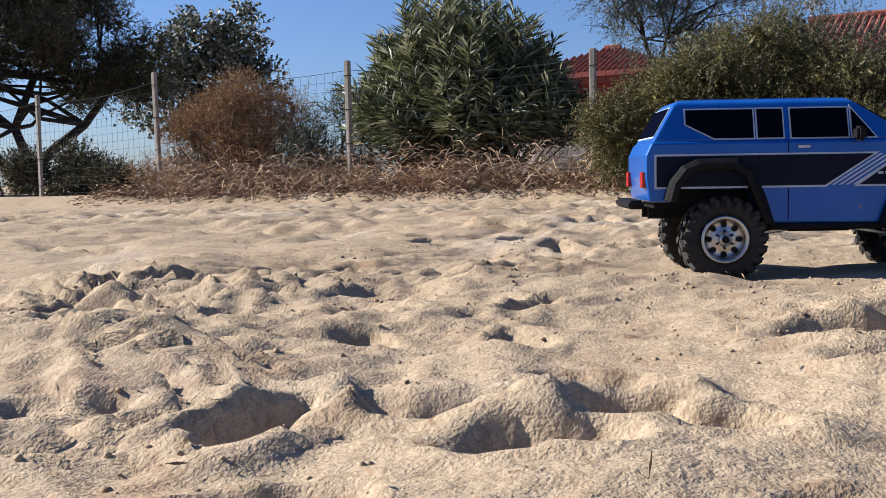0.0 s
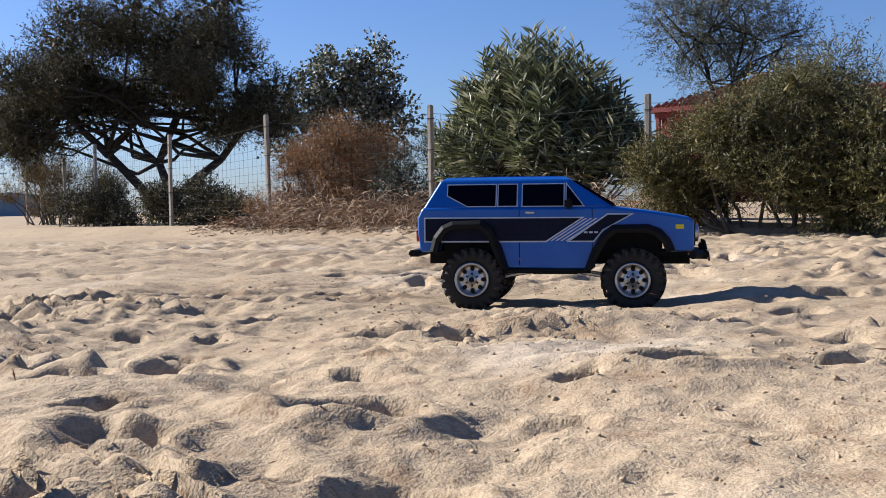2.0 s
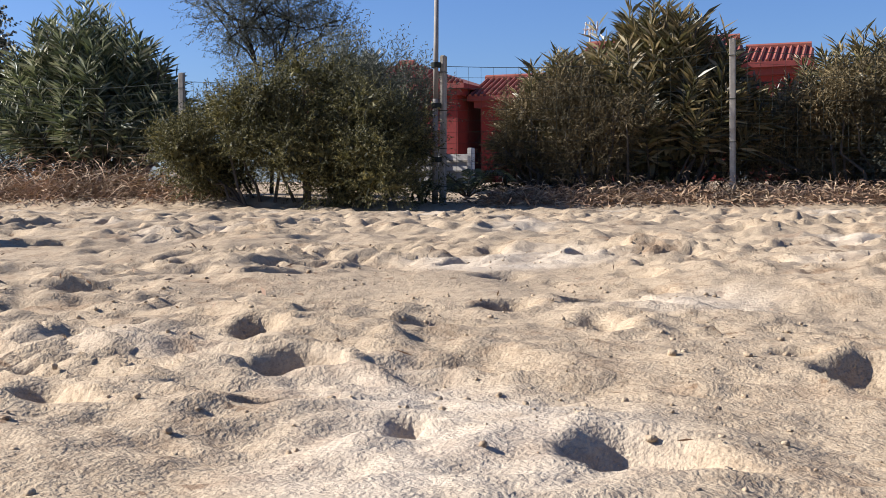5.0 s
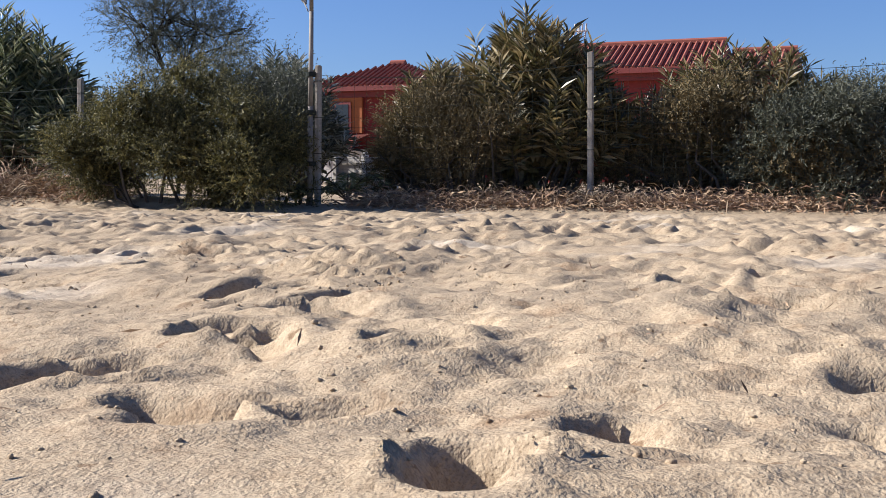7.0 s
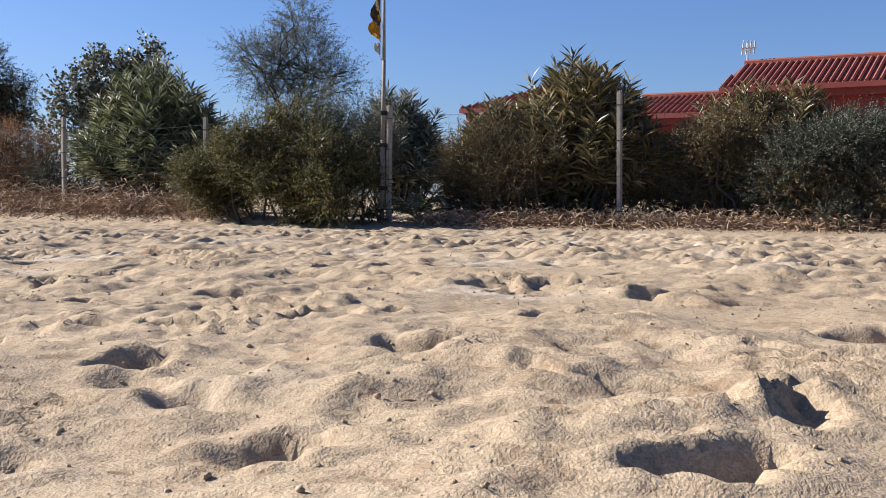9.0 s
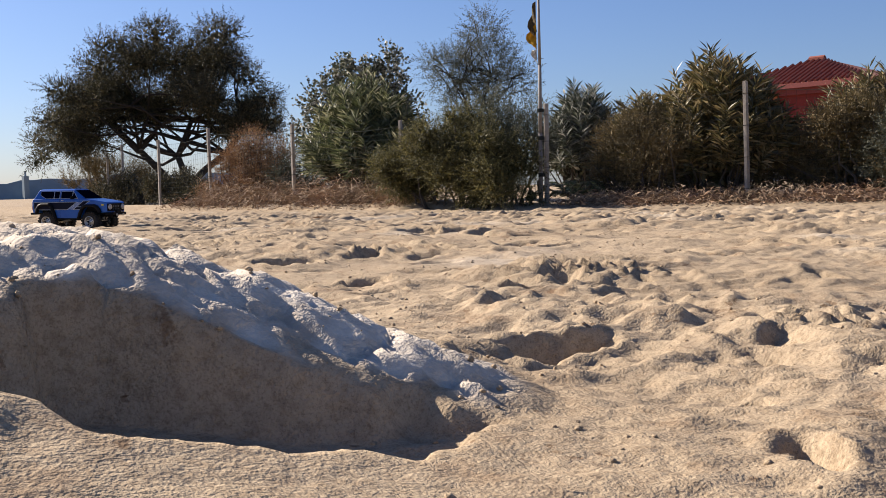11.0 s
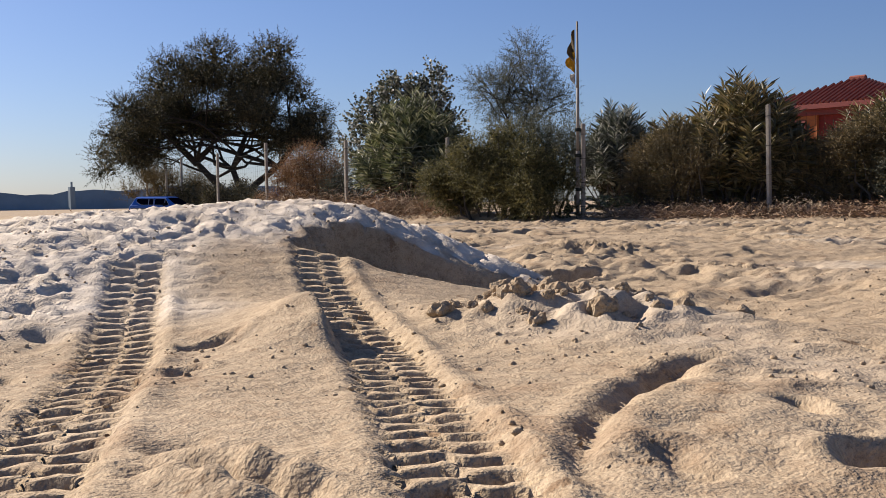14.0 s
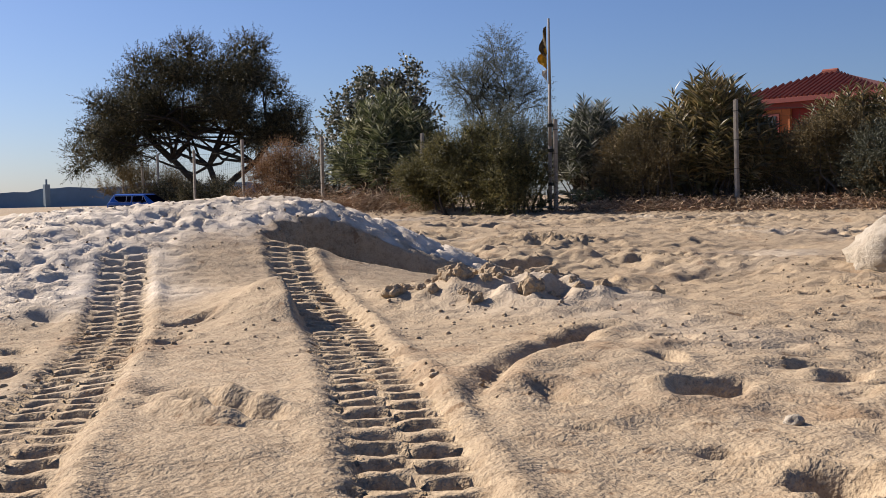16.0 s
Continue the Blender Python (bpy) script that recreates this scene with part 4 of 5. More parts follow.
oleander("oleander_bush", -1.22, 0.62, 0.92, 0.55, 1.36, 520, 0.135, M_OLEANDER, "tall green oleander with long narrow leaves behind the fence", 21, -0.08)
oleander("oleander_bush", 2.90, 1.0, 0.74, 0.42, 1.22, 340, 0.15, M_OLEANDER_DRY, "dusty oleander with browning leaves behind the fence", 22)
oleander("oleander_bush", 2.34, 0.78, 0.42, 0.30, 0.92, 200, 0.13, M_OLEANDER_DRY, "low oleander with yellowed leaves beside the gate", 23)
oleander("oleander_bush", 4.25, 1.35, 0.90, 0.36, 1.02, 300, 0.12, M_OLEANDER_DRY, "half-dry oleander hedge along the fence", 24)
oleander("oleander_bush", -0.25, 3.3, 0.62, 0.5, 1.30, 240, 0.15, M_POPLAR, "silvery shrub with pale leaves deeper in the garden", 25)
g = rng(3)
thicket("tamarisk_bush", 0.98, -0.28, clumpy(g, 84, -0.74, 0.74, -0.25, 0.28, 0.92, 0.115), 6400, 21, 0.15, 0.027, 0.006, M_TAMARISK,
        "dense dark green tamarisk bush spilling onto the sand", 31, 0.7, 0.15, 3600)
thicket("tamarisk_bush", 1.22, 0.28, clumpy(g, 14, -0.45, 0.40, -0.2, 0.2, 1.12, 0.14, 0.45), 1100, 16, 0.2, 0.042, 0.006, M_GREY,
        "thin grey-green tamarisk with upright wisps", 32, 1.3, 0.0, 300)
thicket("dry_bush", -3.1, 0.52, clumpy(g, 34, -0.78, 0.72, -0.26, 0.26, 0.86, 0.16), 4400, 12, 0.15, 0.042, 0.005, M_RED,
        "leafless rust-brown dry bush behind the wire", 33, 0.9, 0.0, 900, 60)
thicket("sage_bush", -2.22, 0.45, clumpy(g, 7, -0.2, 0.2, -0.17, 0.17, 0.80, 0.14), 800, 14, 0.15, 0.038, 0.006, M_GREY, "grey-green wispy shrub beside the fence", 34, 0.9, 0.0, 200)
thicket("brown_thicket", 2.45, 0.55, clumpy(g, 20, -0.40, 0.50, -0.1, 0.13, 0.86, 0.14), 2400, 12, 0.16, 0.04, 0.005, M_BROWN, "yellow-brown brushwood in front of the oleander", 35, 1.1, 0.0, 900, 60)
thicket("brown_thicket", 4.25, 1.05, clumpy(g, 36, -0.95, 1.05, -0.12, 0.15, 0.80, 0.15), 4000, 12, 0.15, 0.038, 0.006, M_BROWN, "brown dry brushwood along the fence", 36, 0.8, 0.0, 1800, 70)
thicket("sage_bush", 4.75, 1.05, clumpy(g, 26, -0.5, 0.5, -0.17, 0.17, 0.76, 0.16), 3000, 14, 0.15, 0.038, 0.007, M_GREY, "grey-green bush at the foot of the fence", 37, 0.6, 0.0, 1800)
thicket("sage_bush", 5.15, 1.45, clumpy(g, 10, -0.32, 0.32, -0.17, 0.17, 1.08, 0.14), 1400, 14, 0.18, 0.042, 0.007, M_GREY, "tall grey-green shrub with pointed tips", 38, 1.1, 0.0, 500)
thicket("tamarisk_bush", 6.4, 1.55, clumpy(g, 36, -1.0, 1.2, -0.32, 0.25, 0.82, 0.2), 3600, 14, 0.15, 0.038, 0.008, M_TAMARISK, "dark green tamarisk hedge along the fence", 39, 0.5, 0.1, 3500)
thicket("low_shrub", -6.3, 0.95, clumpy(g, 26, -1.6, 1.5, -0.25, 0.25, 0.50, 0.14), 2300, 12, 0.13, 0.045, 0.012, M_PINE, "low dark shrubs under the tree", 40, 0.6, 0.0, 1300)
thicket("reed_clump", -10.4, 2.3, clumpy(g, 24, -1.0, 1.0, -0.5, 0.5, 0.90, 0.16), 2000, 12, 0.3, 0.06, 0.008, M_BROWN, "dry brown reeds at the end of the fence", 41, 2.0, 0.0, 900, 50)
tree("thin_tree", 0.05, 1.05, [grown_by(q, 0.70) for q in ([(0, 0, 0), (0.02, 0.02, 0.5), (-0.03, 0, 1.0), (0.08, 0, 1.4), (0.24, 0.05, 1.9)], [(-0.03, 0, 1.0), (-0.14, 0, 1.4), (-0.24, 0.05, 1.8)])],
     grown_by([(0.14, 0, 2.05, 0.5, 0.4, 0.4), (-0.3, 0.05, 1.9, 0.42, 0.35, 0.3), (0.5, 0, 1.75, 0.36, 0.3, 0.25), (0.12, 0, 2.5, 0.25, 0.25, 0.28), (-0.1, 0, 1.5, 0.36, 0.3, 0.25), (-0.55, 0, 2.1, 0.25, 0.2, 0.15)], 0.70),
     1500, 22, 0.21, 0.034, 0.0055, M_GREY, "slender tree with sparse feathery grey-green foliage", 51, 0.016, 0.5, 0.1, 0, 34, 40)
g = rng(9)
big = []
for cx, cz, r in ((-2.4, 1.9, 0.8), (-1.6, 2.5, 0.85), (-2.2, 1.4, 0.65), (-0.6, 2.75, 0.8), (0.3, 2.8, 0.85), (1.1, 2.5, 0.8), (1.7, 1.95, 0.7), (0.5, 1.95, 0.8), (-0.7, 1.9, 0.8), (-3.1, 1.5, 0.6), (2.1, 1.5, 0.5), (-1.5, 1.9, 0.7), (-2.7, 1.15, 0.55), (1.3, 1.5, 0.6), (0.2, 2.3, 0.7)):
    for _ in range(5):
        s = g.uniform(0.35, 0.6)
        big.append((0.67 * (cx + g.normal() * r * 0.4), g.normal() * 0.5, 0.86 * cz + g.normal() * r * 0.22, r * s * 0.9, r * s, r * s * 0.6))
tree("spreading_tree", -8.5, 2.7, [grown_by(q, 0.86) for q in ([(0, 0, 0), (0.05, 0, 0.5), (-0.1, 0, 0.95), (0.2, 0.1, 1.7)], [(0.05, 0, 0.3), (0.4, 0, 0.65), (0.85, 0.1, 1.0), (1.3, 0.1, 1.6)], [(-0.05, 0, 0.1), (-0.4, 0, 0.6), (-0.85, 0, 1.1), (-1.45, 0.1, 1.7)])],
     big, 11500, 14, 0.22, 0.055, 0.012, M_PINE, "broad dark tree with crooked trunks and a ragged crown", 52, 0.072, 0.5, 0.05, 6000, 46, 54)
tree("silver_poplar", -12.0, 9.6, [grown_by(q, 1.25) for q in ([(0, 0, 0), (0.05, 0, 0.9), (-0.05, 0, 1.6), (0.15, 0, 2.3)], [(0, 0, 0.7), (0.4, 0, 1.5), (0.6, 0, 2.1)])],
     grown_by([(0.0, 0, 2.2, 0.5, 0.4, 0.4), (0.55, 0, 2.1, 0.45, 0.4, 0.5), (-0.5, 0, 1.8, 0.5, 0.4, 0.4), (0.2, 0, 1.6, 0.8, 0.5, 0.45), (0.7, 0, 2.55, 0.22, 0.2, 0.3), (-0.6, 0, 1.3, 0.6, 0.4, 0.4), (0.9, 0, 1.5, 0.4, 0.3, 0.4), (0.2, 0, 1.0, 0.8, 0.4, 0.4)], 1.25),
     1300, 9, 0.32, 0.105, 0.075, M_POPLAR, "poplar with silver-backed leaves behind the fence", 53, 0.06, 0.6, 0.0, 700, 30, 52)


def straw_heap(x0, x1, y, slope, height, n, seed, label):
    """Dead stems and straw that lean and lie at the foot of the bushes."""
    g = rng(seed)
    x = g.uniform(x0, x1, n)
    P = np.stack([x, y + slope * (x - x0) + g.normal(size=n) * 0.11, np.abs(g.normal(size=n)) * height * 0.4], 1)
    z, _ = sand_height(P[:, 0].copy(), P[:, 1].copy())
    P[:, 2] += z
    D = g.normal(size=(n, 3)) * np.array([1, 0.8, 0.5]) + np.array([0, -0.2, 0.25])
    ob = blades("straw_heap", P, D, height * g.uniform(0.25, 0.85, n), g.uniform(0.004, 0.008, n), M_STRAW, None, g, 0.35)
    return tagged(ob, label, "dry straw", kind="stuff")


straw_heap(-3.6, 0.3, -0.02, 0.0, 0.27, 7500, 65, "pale straw and dead stems under the oleander")
straw_heap(2.1, 6.4, 0.06, 0.31, 0.13, 11000, 66, "pale dead stems and straw along the wire")


def young_palm(x, y, height, fronds, seed):
    """Arching fronds with two rows of narrow leaflets."""
    g = rng(seed)
    root = empty("young_palm", x, y, ground_at(x, y))
    for k in range(fronds):
        a = 2 * math.pi * (k + g.uniform(-0.3, 0.3)) / fronds
        ln, lift = height * g.uniform(0.8, 1.15), g.uniform(0.5, 1.25)
        t = np.linspace(0, 1, 9)
        r = ln * t * 0.8
        z = ln * (lift * t - 0.75 * lift * t ** 2.4)
        pts = np.stack([r * math.cos(a), r * math.sin(a), z + 0.03], 1)
        bm = bmesh.new()
        limb(bm, [tuple(q) for q in pts], 0.006, 0.0015, 5)
        frond = part("frond", bm, BARK, root)
        s = np.linspace(0.15, 1, 34)
        P = np.stack([np.interp(s, t, pts[:, i]) for i in range(3)], 1)
        ax = np.gradient(P, axis=0)
        ax = unit(ax)
        side = unit(np.cross(ax, np.array([0, 0, 1.0])))
        P2, D2 = np.concatenate([P, P]), np.concatenate([ax * 0.7 + side, ax * 0.7 - side]) + 0.12 * g.normal(size=(68, 3))
        ob = blades("foliage", P2, D2, 0.2 * height * 1.3 * (1.1 - 0.6 * np.concatenate([s, s])), 0.011, M_PALM, frond, g, 0.25)
    return tagged(root, "young palm with arching grey-green fronds beside the gate", "palm")


young_palm(1.83, 0.42, 0.44, 13, 81)

# ---- fence ----
def fence_post(x, y, height, lean, label):
    z = ground_at(x, y)
    root = empty("fence_post", x, y, z - 0.05)
    g = rng(int(abs(x) * 100))
    bm = bmesh.new()
    box(bm, -0.017, 0.017, -0.017, 0.017, 0, height + 0.05, 0.005)
    for v in bm.verts:
        v.co.x += lean * v.co.z + 0.002 * g.normal()
        v.co.y += 0.002 * g.normal()
    part("shaft", bm, POST, root)
    for k in range(4):
        h = 0.15 + (height - 0.2) * k / 3
        c = lean * h
        bm = bmesh.new()
        for a, b in (((-0.020, -0.020), (0.020, -0.020)), ((0.020, -0.020), (0.020, 0.020)), ((0.020, 0.020), (-0.020, 0.020)), ((-0.020, 0.020), (-0.020, -0.020))):
            rod(bm, (c + a[0], a[1], h), (c + b[0], b[1], h), 0.002, seg=4)
        part("tie_wire", bm, WIRE, root)
    return tagged(root, label, "fence post", "posts of the wire fence")


POSTS = [(-11.6, 2.5, 0.82), (-10.6, 2.15, 0.86), (-9.3, 1.7, 0.88), (-7.84, 1.2, 0.95), (-5.47, 0.48, 0.90), (-3.70, 0.17, 0.95), (-1.76, 0.0, 0.88), (0.0, 0.0, 0.80), (1.80, 0.07, 0.88), (3.44, 0.60, 0.96), (5.2, 1.15, 0.95), (7.0, 1.7, 0.95)]
for k, (x, y, h) in enumerate(POSTS):
    fence_post(x, y, h, (0.01, -0.012, 0.006, 0.015)[k % 4], "weathered square fence post in the sand" if x < -1 else "grey concrete fence post with wire ties")


def wire_mesh():
    """The welded mesh between the posts: cells of about seven centimetres, sagging a little."""
    root = empty("wire_fence", 0, 0, 0)
    for (x0, y0, h0), (x1, y1, h1) in zip(POSTS[:-1], POSTS[1:]):
        bm = bmesh.new()
        z0, z1 = ground_at(x0, y0), ground_at(x1, y1)
        n = max(2, round(math.hypot(x1 - x0, y1 - y0) / 0.075))

        def at(u, v):
            top = (z0 + h0 * 0.93) * (1 - u) + (z1 + h1 * 0.93) * u - 0.045 * math.sin(math.pi * u) * (v ** 2)
            low = (z0 + 0.03) * (1 - u) + (z1 + 0.03) * u
            return (x0 + (x1 - x0) * u, y0 + (y1 - y0) * u + 0.03, low + (top - low) * v)
        for j in range(13):
            pts = [at(i / 6, j / 12) for i in range(7)]
            for a, b in zip(pts[:-1], pts[1:]):
                rod(bm, a, b, 0.0022 if j == 12 else 0.0011, seg=3)
        for i in range(1, n):
            rod(bm, at(i / n, 0), at(i / n, 1), 0.0010, seg=3)
        part("mesh_panel", bm, WIRE, root)
    return tagged(root, "sagging welded wire mesh between the posts", "fence")


wire_mesh()


def cloth(a, b, wide, drop, material, root, name, seed):
    """A limp rag hanging from a to b along the pole."""
    g = rng(seed)
    n = 9
    bm = bmesh.new()
    rows = []
    for i in range(n):
        t = i / (n - 1)
        z = a + (b - a) * t
        w = wide * (math.sin(math.pi * min(1, t * 0.9 + 0.12)) ** 0.7) * (1 - 0.25 * t)
        row = []
        for j in range(5):
            s = j / 4
            row.append(bm.verts.new((-0.012 - w * s, 0.035 * math.sin(s * 7 + t * 5 + seed) * s, z - drop * s * s + g.normal() * 0.006)))
        rows.append(row)
    for r0, r1 in zip(rows[:-1], rows[1:]):
        for j in range(4):
            bm.faces.new((r0[j], r0[j + 1], r1[j + 1], r1[j]))
    bmesh.ops.solidify(bm, geom=bm.faces[:], thickness=0.004)
    part(name, bm, material, root, smooth=True)


def flag_pole(x, y):
    root = empty("flag_pole", x, y, ground_at(x, y) - 0.05)
    bm = bmesh.new()
    limb(bm, [(0, 0, 0), (0.01, 0, 0.66), (0.02, 0, 1.25), (0.02, 0, 1.87)], 0.020, 0.010, 10)
    part("pole", bm, POLE, root, smooth=True)
    for z in (0.3, 0.62, 0.86):
        bm = bmesh.new()
        bmesh.ops.create_cone(bm, cap_ends=True, segments=12, radius1=0.03, radius2=0.03, depth=0.03, matrix=Matrix.Translation((0.015, 0, z)))
        part("binding", bm, WIRE, root)
    cloth(1.80, 1.55, 0.085, 0.07, FLAG_D, root, "dark_rag", 1)
    cloth(1.60, 1.42, 0.10, 0.03, FLAG_Y, root, "yellow_rag", 2)
    cloth(1.43, 1.30, 0.04, 0.05, FLAG_W, root, "pale_rag", 3)
    return tagged(root, "thin leaning pole with ragged yellow and dark flags", "flag pole")


flag_pole(1.765, 0.03)

# ---- the red house behind the garden ----
def gable_block(root, x0, x1, y0, y1, eave, ridge, hip, wall_mat):
    """Walls, a trim under the eaves and a tiled roof, hipped by hip metres at the ends."""
    bm = bmesh.new()
    box(bm, x0 + 0.5, x1 - 0.5, y0 + 0.5, y1 - 0.5, -0.5, eave)
    part("wall", bm, wall_mat, root)
    bm = bmesh.new()
    box(bm, x0, x1, y0, y1, eave, eave + 0.22)
    box(bm, x0 + 0.25, x1 - 0.25, y0 + 0.25, y1 - 0.25, eave - 0.3, eave)
    part("eave_trim", bm, TRIM_RED, root)
    bm = bmesh.new()
    ym = (y0 + y1) / 2
    z = eave + 0.22
    v = [bm.verts.new(p) for p in ((x0, y0, z), (x1, y0, z), (x1, y1, z), (x0, y1, z), (x0 + hip, ym, ridge), (x1 - hip, ym, ridge))]
    for f in ((0, 1, 5, 4), (2, 3, 4, 5), (1, 2, 5), (3, 0, 4)):
        bm.faces.new([v[i] for i in f])
    roof = part("roof", bm, ROOF, root)
    # rows of rounded tiles down the front slope and on the ridge
    n = int((x1 - x0) / 0.28)
    for i in range(n):
        x = x0 + (x1 - x0) * (i + 0.5) / n
        u = min(1.0, min((x - x0), (x1 - x)) / max(hip, 0.01)) if hip > 0.05 else 1.0
        bm = bmesh.new()
        rod(bm, (x, y0, z + 0.03), (x, y0 + (ym - y0) * u, z + (ridge - z) * u + 0.03), 0.08, seg=6)
        part("roof_tile", bm, ROOF, roof)
    bm = bmesh.new()
    rod(bm, (x0 + hip, ym, ridge + 0.04), (x1 - hip, ym, ridge + 0.04), 0.16, seg=6)
    part("ridge_tile", bm, ROOF, roof)


def house_window(root, x, y, z, w, h):
    bm = bmesh.new()
    box(bm, x - w / 2, x + w / 2, y - 0.06, y + 0.04, z, z + h)
    win = part("window", bm, TRIM_RED, root)
    bm = bmesh.new()
    box(bm, x - w / 2 + 0.12, x + w / 2 - 0.12, y - 0.075, y - 0.064, z + 0.12, z + h - 0.12)
    part("pane", bm, DARK_GLASS, win)


def build_house():
    root = empty("house", 0, 40, 0)
    gable_block(root, -7.9, -0.5, 0, 6, 4.75, 6.3, 0.3, RED_WALL)
    gable_block(root, -0.7, 2.4, 0.2, 5, 4.72, 5.75, 0.2, RED_WALL)
    gable_block(root, -21.4, -12.8, 0.5, 7.5, 4.4, 6.0, 3.9, RED_WALL)
    gable_block(root, -13.0, -7.6, 1.5, 7, 3.85, 5.1, 0.0, RED_WALL)
    bm = bmesh.new()
    box(bm, -20.4, -17.6, 0.80, 0.97, 2.4, 4.1)
    part("balcony_wall", bm, ORANGE_WALL, root)
    bm = bmesh.new()
    box(bm, -7.5, -6.4, 0.28, 0.45, 2.0, 4.4)
    part("balcony_wall", bm, ORANGE_WALL, root)
    house_window(root, -18.6, 0.76, 2.4, 0.9, 1.5)
    for x in (-5.5, -3.2, -1.4, 1.2):
        house_window(root, x, 0.45 if x < 0 else 0.66, 2.6, 1.0, 1.2)
    for x in (-20.9, -20.3):
        bm = bmesh.new()
        box(bm, x - 0.09, x + 0.09, 0.55, 0.74, -0.5, 4.1)
        part("pillar", bm, TRIM_RED, root)
    bm = bmesh.new()
    v = [bm.verts.new(p) for p in ((-21.2, -0.9, 1.95), (-17.2, -0.9, 1.95), (-17.2, 0.9, 2.35), (-21.2, 0.9, 2.35))]
    f = bm.faces.new(v)
    bmesh.ops.solidify(bm, geom=[f], thickness=0.15)
    part("porch_roof", bm, ROOF, root)
    bm = bmesh.new()
    box(bm, -21.1, -17.3, -0.85, -0.7, 1.6, 1.92)
    part("porch_beam", bm, TRIM_RED, root)
    bm = bmesh.new()
    box(bm, -20.9, -17.0, 0.1, 0.3, -0.9, 1.6)
    part("porch_wall", bm, WHITE_WALL, root)
    bm = bmesh.new()
    rod(bm, (-7.5, 3, 6.1), (-7.5, 3, 7.25), 0.04, seg=6)
    rod(bm, (-7.8, 3, 7.05), (-7.1, 3, 7.05), 0.03, seg=5)
    for k in range(4):
        rod(bm, (-7.75 + k * 0.18, 2.7, 7.05), (-7.75 + k * 0.18, 3.3, 7.05), 0.025, seg=5)
        rod(bm, (-7.75 + k * 0.18, 3, 6.75), (-7.68 + k * 0.18, 3, 7.4), 0.035, seg=5)
    part("antenna", bm, WHITE_WALL, root, "white television aerial")
    return tagged(root, "red two-storey house with clay-tiled roofs and orange balcony walls", "house")


build_house()


def garden_gate():
    root = empty("garden_gate", 0.25, 4.0, 0)
    bm = bmesh.new()
    box(bm, -0.30, 0.30, -0.02, 0.02, 0.0, 0.40, 0.004)
    part("panel", bm, WHITE_WALL, root)
    for x in (-0.33, 0.0, 0.33):
        bm = bmesh.new()
        box(bm, x - 0.022, x + 0.022, -0.05, 0.05, -0.1, 0.46, 0.006)
        part("upright", bm, WHITE_WALL, root)
    for z in (0.12, 0.22, 0.32):
        bm = bmesh.new()
        box(bm, -0.31, 0.31, -0.035, -0.022, z, z + 0.02)
        part("rail", bm, POST, root)
    return tagged(root, "white metal garden gate with flat rails", "gate")


garden_gate()

# ---- distance and small things ----
def far_hills():
    n = 60
    V, F = [], []
    for i in range(n + 1):
        a = radians(146 + 40 * i / n)
        d = 350
        h = 6.2 + 0.9 * math.sin(i * 0.23) + 0.5 * math.sin(i * 0.9) + 0.25 * math.sin(i * 2.7)
        for r, z in ((d, -4), (d + 4, h), (d + 60, h * 0.9), (d + 80, -4)):
            V.append((r * math.cos(a), r * math.sin(a), z))
        if i:
            b = 4 * (i - 1)
            for k in range(3):
                F.append((b + k, b + 4 + k, b + 5 + k, b + 1 + k))
    for w, h in ((0.8, 7.2), (0.25, 8.8)):
        a, k = radians(157.1), len(V)
        c = (348 * math.cos(a), 348 * math.sin(a))
        V += [(c[0] + w * dx, c[1] + w * dy, z) for z in (0, h) for dx, dy in ((-1, -1), (1, -1), (1, 1), (-1, 1))]
        F += [(k + 4, k + 5, k + 6, k + 7)] + [(k + q, k + (q + 1) % 4, k + 4 + (q + 1) % 4, k + 4 + q) for q in range(4)]
    # no air between: the hill's colour carries the haze
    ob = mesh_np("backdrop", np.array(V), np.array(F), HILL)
    tagged(ob, "headland beyond the beach with distance haze painted in blue-grey", "hill", kind="structure")


far_hills()


def litter(name, n, x0, x1, y0, y1, slope, size, label, seed):
    """Dry leaves and twigs on the sand."""
    g = rng(seed)
    x = g.uniform(x0, x1, n)
    y = (y0 + y1) / 2 + slope * (x - x0) + g.normal(size=n) * (y1 - y0) / 4
    z, _ = sand_height(x.copy(), y.copy())
    P = np.stack([x, y, z + np.abs(g.normal(size=n)) * 0.035 + 0.004], 1)
    D = g.normal(size=(n, 3)) * np.array([1, 1, 0.35])
    ob = blades(name, P, D, size * g.uniform(0.4, 1.5, n), size * 0.18, M_LITTER, None, g)
    return tagged(ob, label, "leaf litter", kind="stuff")


litter("leaf_litter", 9000, 2.0, 7.0, -0.25, 0.45, 0.31, 0.06, "dry brown leaves and twigs heaped along the fence", 61)
litter("leaf_litter", 9000, -4.2, 0.3, -0.3, 0.4, 0.0, 0.055, "dry reddish leaf litter under the oleander", 62)
litter("twig_litter", 1500, 0.5, 8.0, -7.5, -0.9, 0.0, 0.010, "small dry twigs scattered on the sand", 63)


def clod(x, y, r, seed):
    g = rng(seed)
    bm = bmesh.new()
    bmesh.ops.create_icosphere(bm, subdivisions=3, radius=r)
    for v in bm.verts:
        q = v.co / r + Vector((seed, 0, 0))
        v.co *= 1 + 0.45 * noise.noise(q * 1.3) + 0.22 * noise.noise(q * 3.1) + 0.1 * noise.noise(q * 8)
    ob = part("sand_clod", bm, SAND)
    ob.matrix_world = pose(x, y, ground_at(x, y) + r * 0.05, g.uniform(0, 90), 0, g.uniform(0, 360))
    return tagged(ob, "crumbled clod of damp sand", "sand clod", "clods of broken crust")


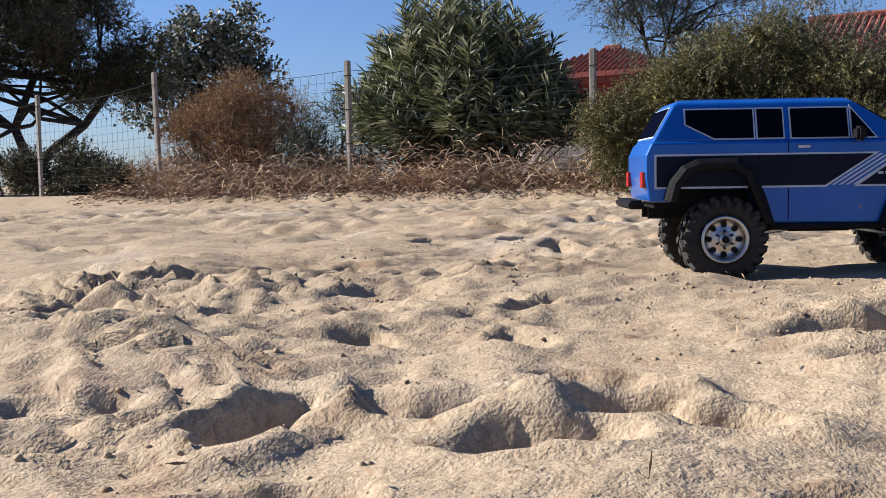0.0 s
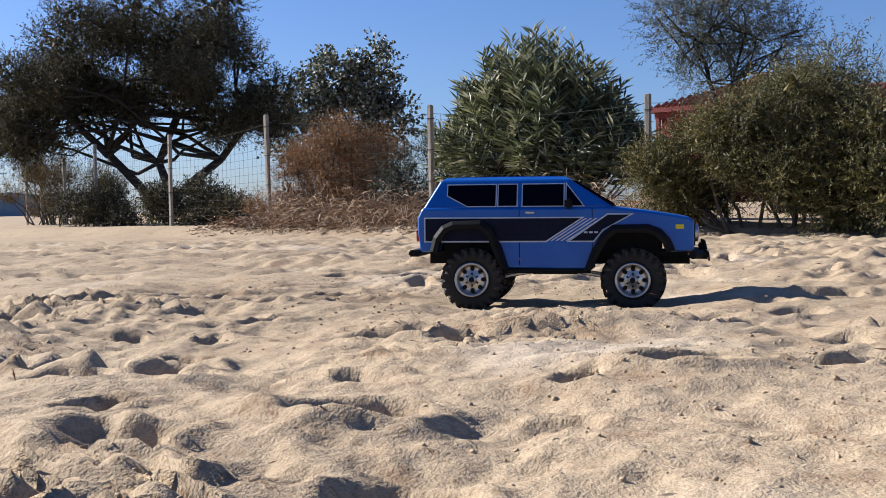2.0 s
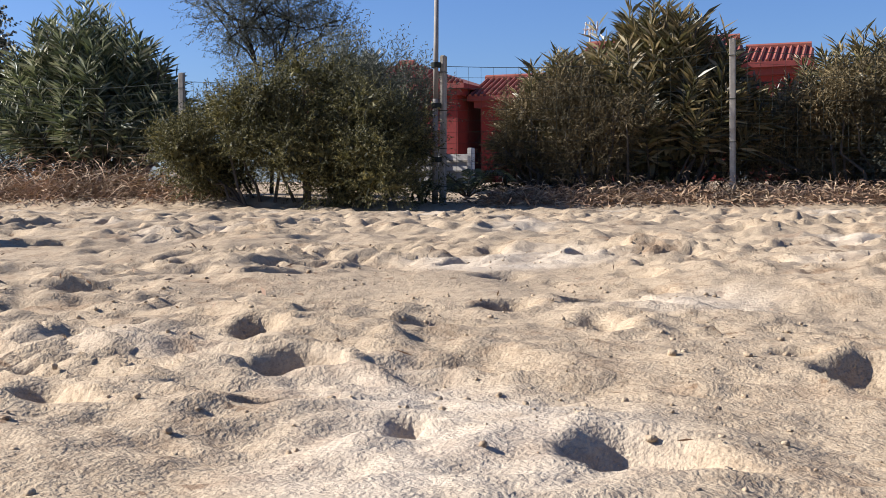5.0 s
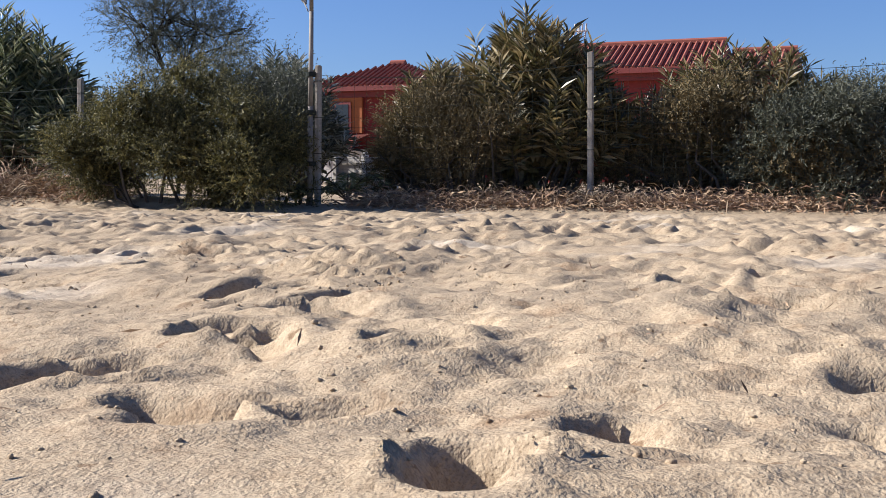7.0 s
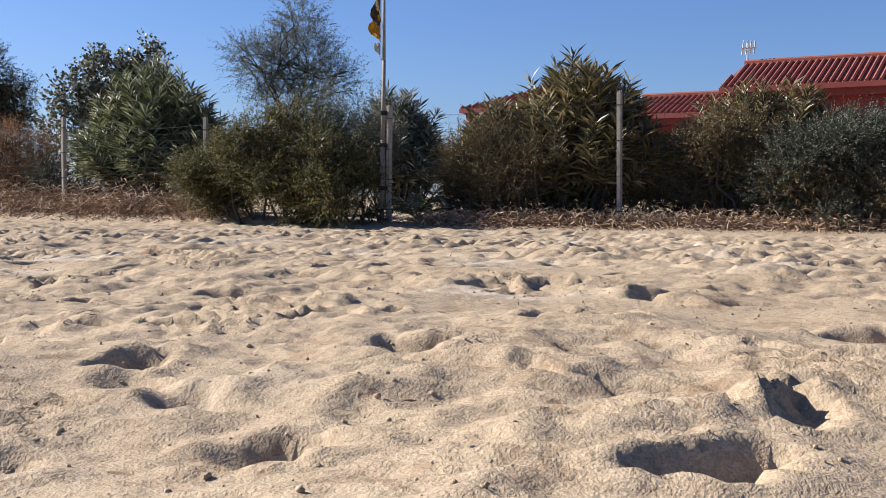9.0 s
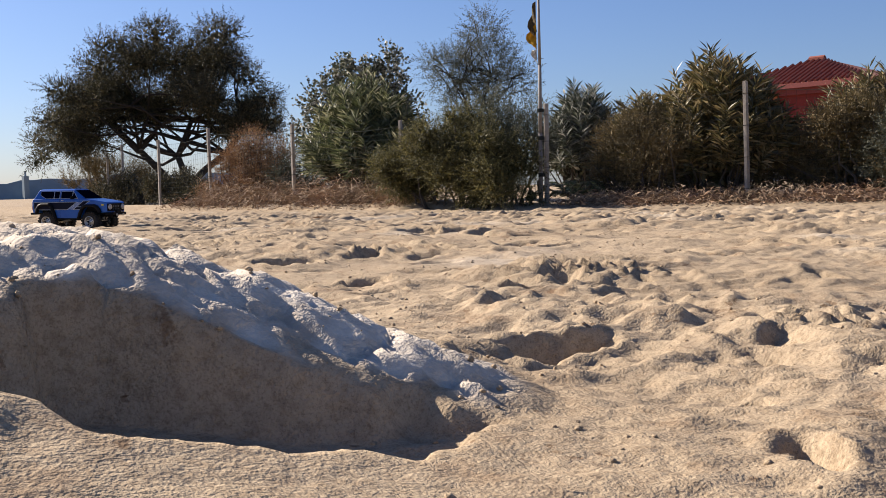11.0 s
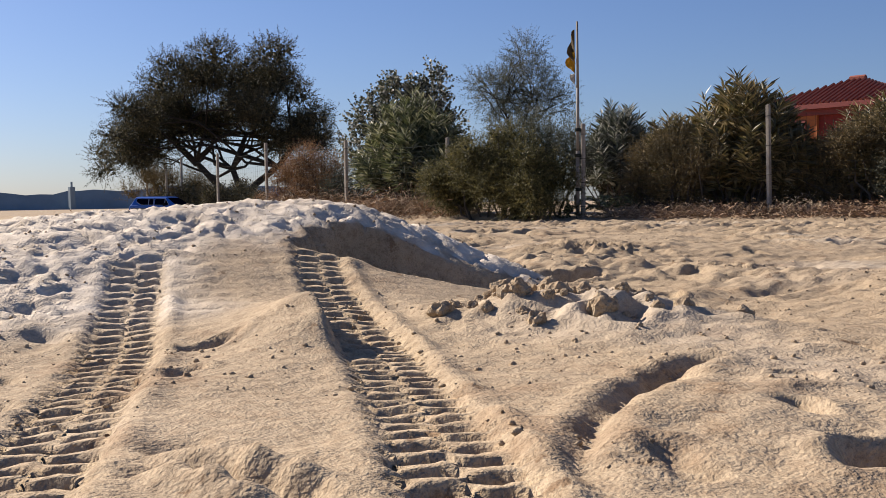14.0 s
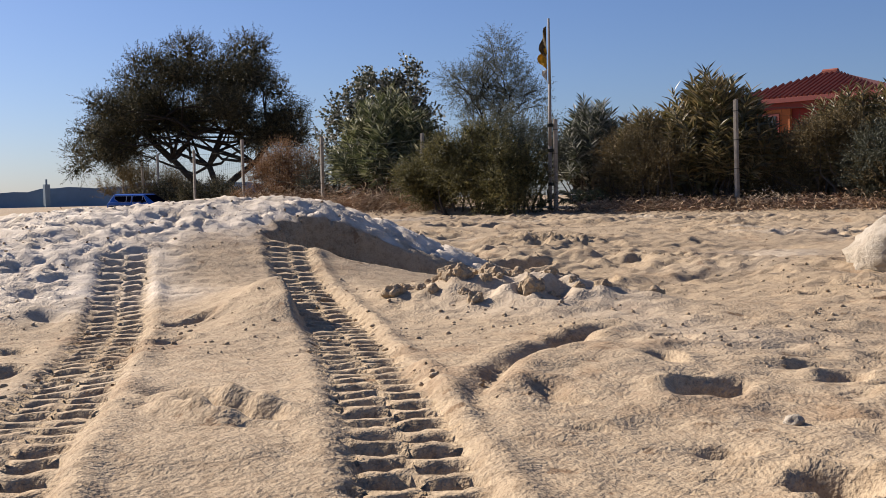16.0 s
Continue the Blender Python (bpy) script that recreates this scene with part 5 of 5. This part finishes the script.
def stone(x, y, r, seed, label):
    g = rng(seed)
    bm = bmesh.new()
    bmesh.ops.create_icosphere(bm, subdivisions=4, radius=r)
    for v in bm.verts:
        p = np.array([v.co.x, v.co.y]) / r
        k = 1 + 0.22 * noise.noise(v.co * (1.6 / r) + Vector((seed, 0, 0))) + 0.09 * noise.noise(v.co * (5 / r)) + 0.05 * noise.noise(v.co * (14 / r))
        v.co *= k
        v.co.z *= 0.72
    ob = part("stone", bm, STONE, None, "", True)
    ob.matrix_world = pose(x, y, ground_at(x, y) + r * 0.2, 0, 0, g.uniform(0, 360))
    return tagged(ob, label, "stone")


stone(7.86, -6.37, 0.082, 4, "pale rounded rock half sunk in the sand")
stone(8.20, -7.335, 0.005, 5, "small white pebble on the sand")


def crumbs(n, x0, x1, y0, y1, lo, hi, seed):
    """Crumbs of caked sand, each a lopsided octahedron."""
    g = rng(seed)
    x, y = g.uniform(x0, x1, n), g.uniform(y0, y1, n)
    keep = pnoise(x * 1.9, y * 1.9, 77) + 0.6 * pnoise(x * 6, y * 6, 78) > -0.12
    x, y = x[keep], y[keep]
    n = len(x)
    z, _ = sand_height(x.copy(), y.copy())
    r = lo + (hi - lo) * g.uniform(0, 1, n) ** 3
    k = (1 + 5 ** 0.5) / 2
    ball = np.array([(-1, k, 0), (1, k, 0), (-1, -k, 0), (1, -k, 0), (0, -1, k), (0, 1, k), (0, -1, -k), (0, 1, -k), (k, 0, -1), (k, 0, 1), (-k, 0, -1), (-k, 0, 1)]) / 1.9
    V = ball[None] * (r[:, None] * g.uniform(0.7, 1.3, (n, 3)) * np.array([1, 1, 0.75]))[:, None, :] + g.normal(size=(n, 12, 3)) * (r * 0.14)[:, None, None]
    V = V + np.stack([x, y, z + r * 0.2], 1)[:, None, :]
    F = np.array([(0, 11, 5), (0, 5, 1), (0, 1, 7), (0, 7, 10), (0, 10, 11), (1, 5, 9), (5, 11, 4), (11, 10, 2), (10, 7, 6), (7, 1, 8), (3, 9, 4), (3, 4, 2), (3, 2, 6), (3, 6, 8), (3, 8, 9), (4, 9, 5), (2, 4, 11), (6, 2, 10), (8, 6, 7), (9, 8, 1)])
    F = (F[None] + 12 * np.arange(n)[:, None, None]).reshape(-1, 3)
    ob = mesh_np("sand_crumbs", V.reshape(-1, 3), F, SAND, smooth=True)
    return tagged(ob, "crumbs of caked sand strewn over the beach", "sand crumbs", kind="stuff")


crumbs(7000, 1.4, 4.5, -5.75, -4.2, 0.0007, 0.0030, 91)
crumbs(3500, 4.4, 6.9, -6.6, -4.6, 0.0008, 0.0032, 93)
crumbs(6500, 6.7, 8.5, -7.8, -6.0, 0.0006, 0.0026, 92)
g = rng(71)
for k in range(60):
    u, w = g.normal() * 0.062, g.normal() * 0.034
    clod(7.715 + 0.86 * u - 0.51 * w, -7.01 + 0.51 * u + 0.86 * w, 0.0035 + 0.0095 * g.uniform() ** 2, 80 + k)
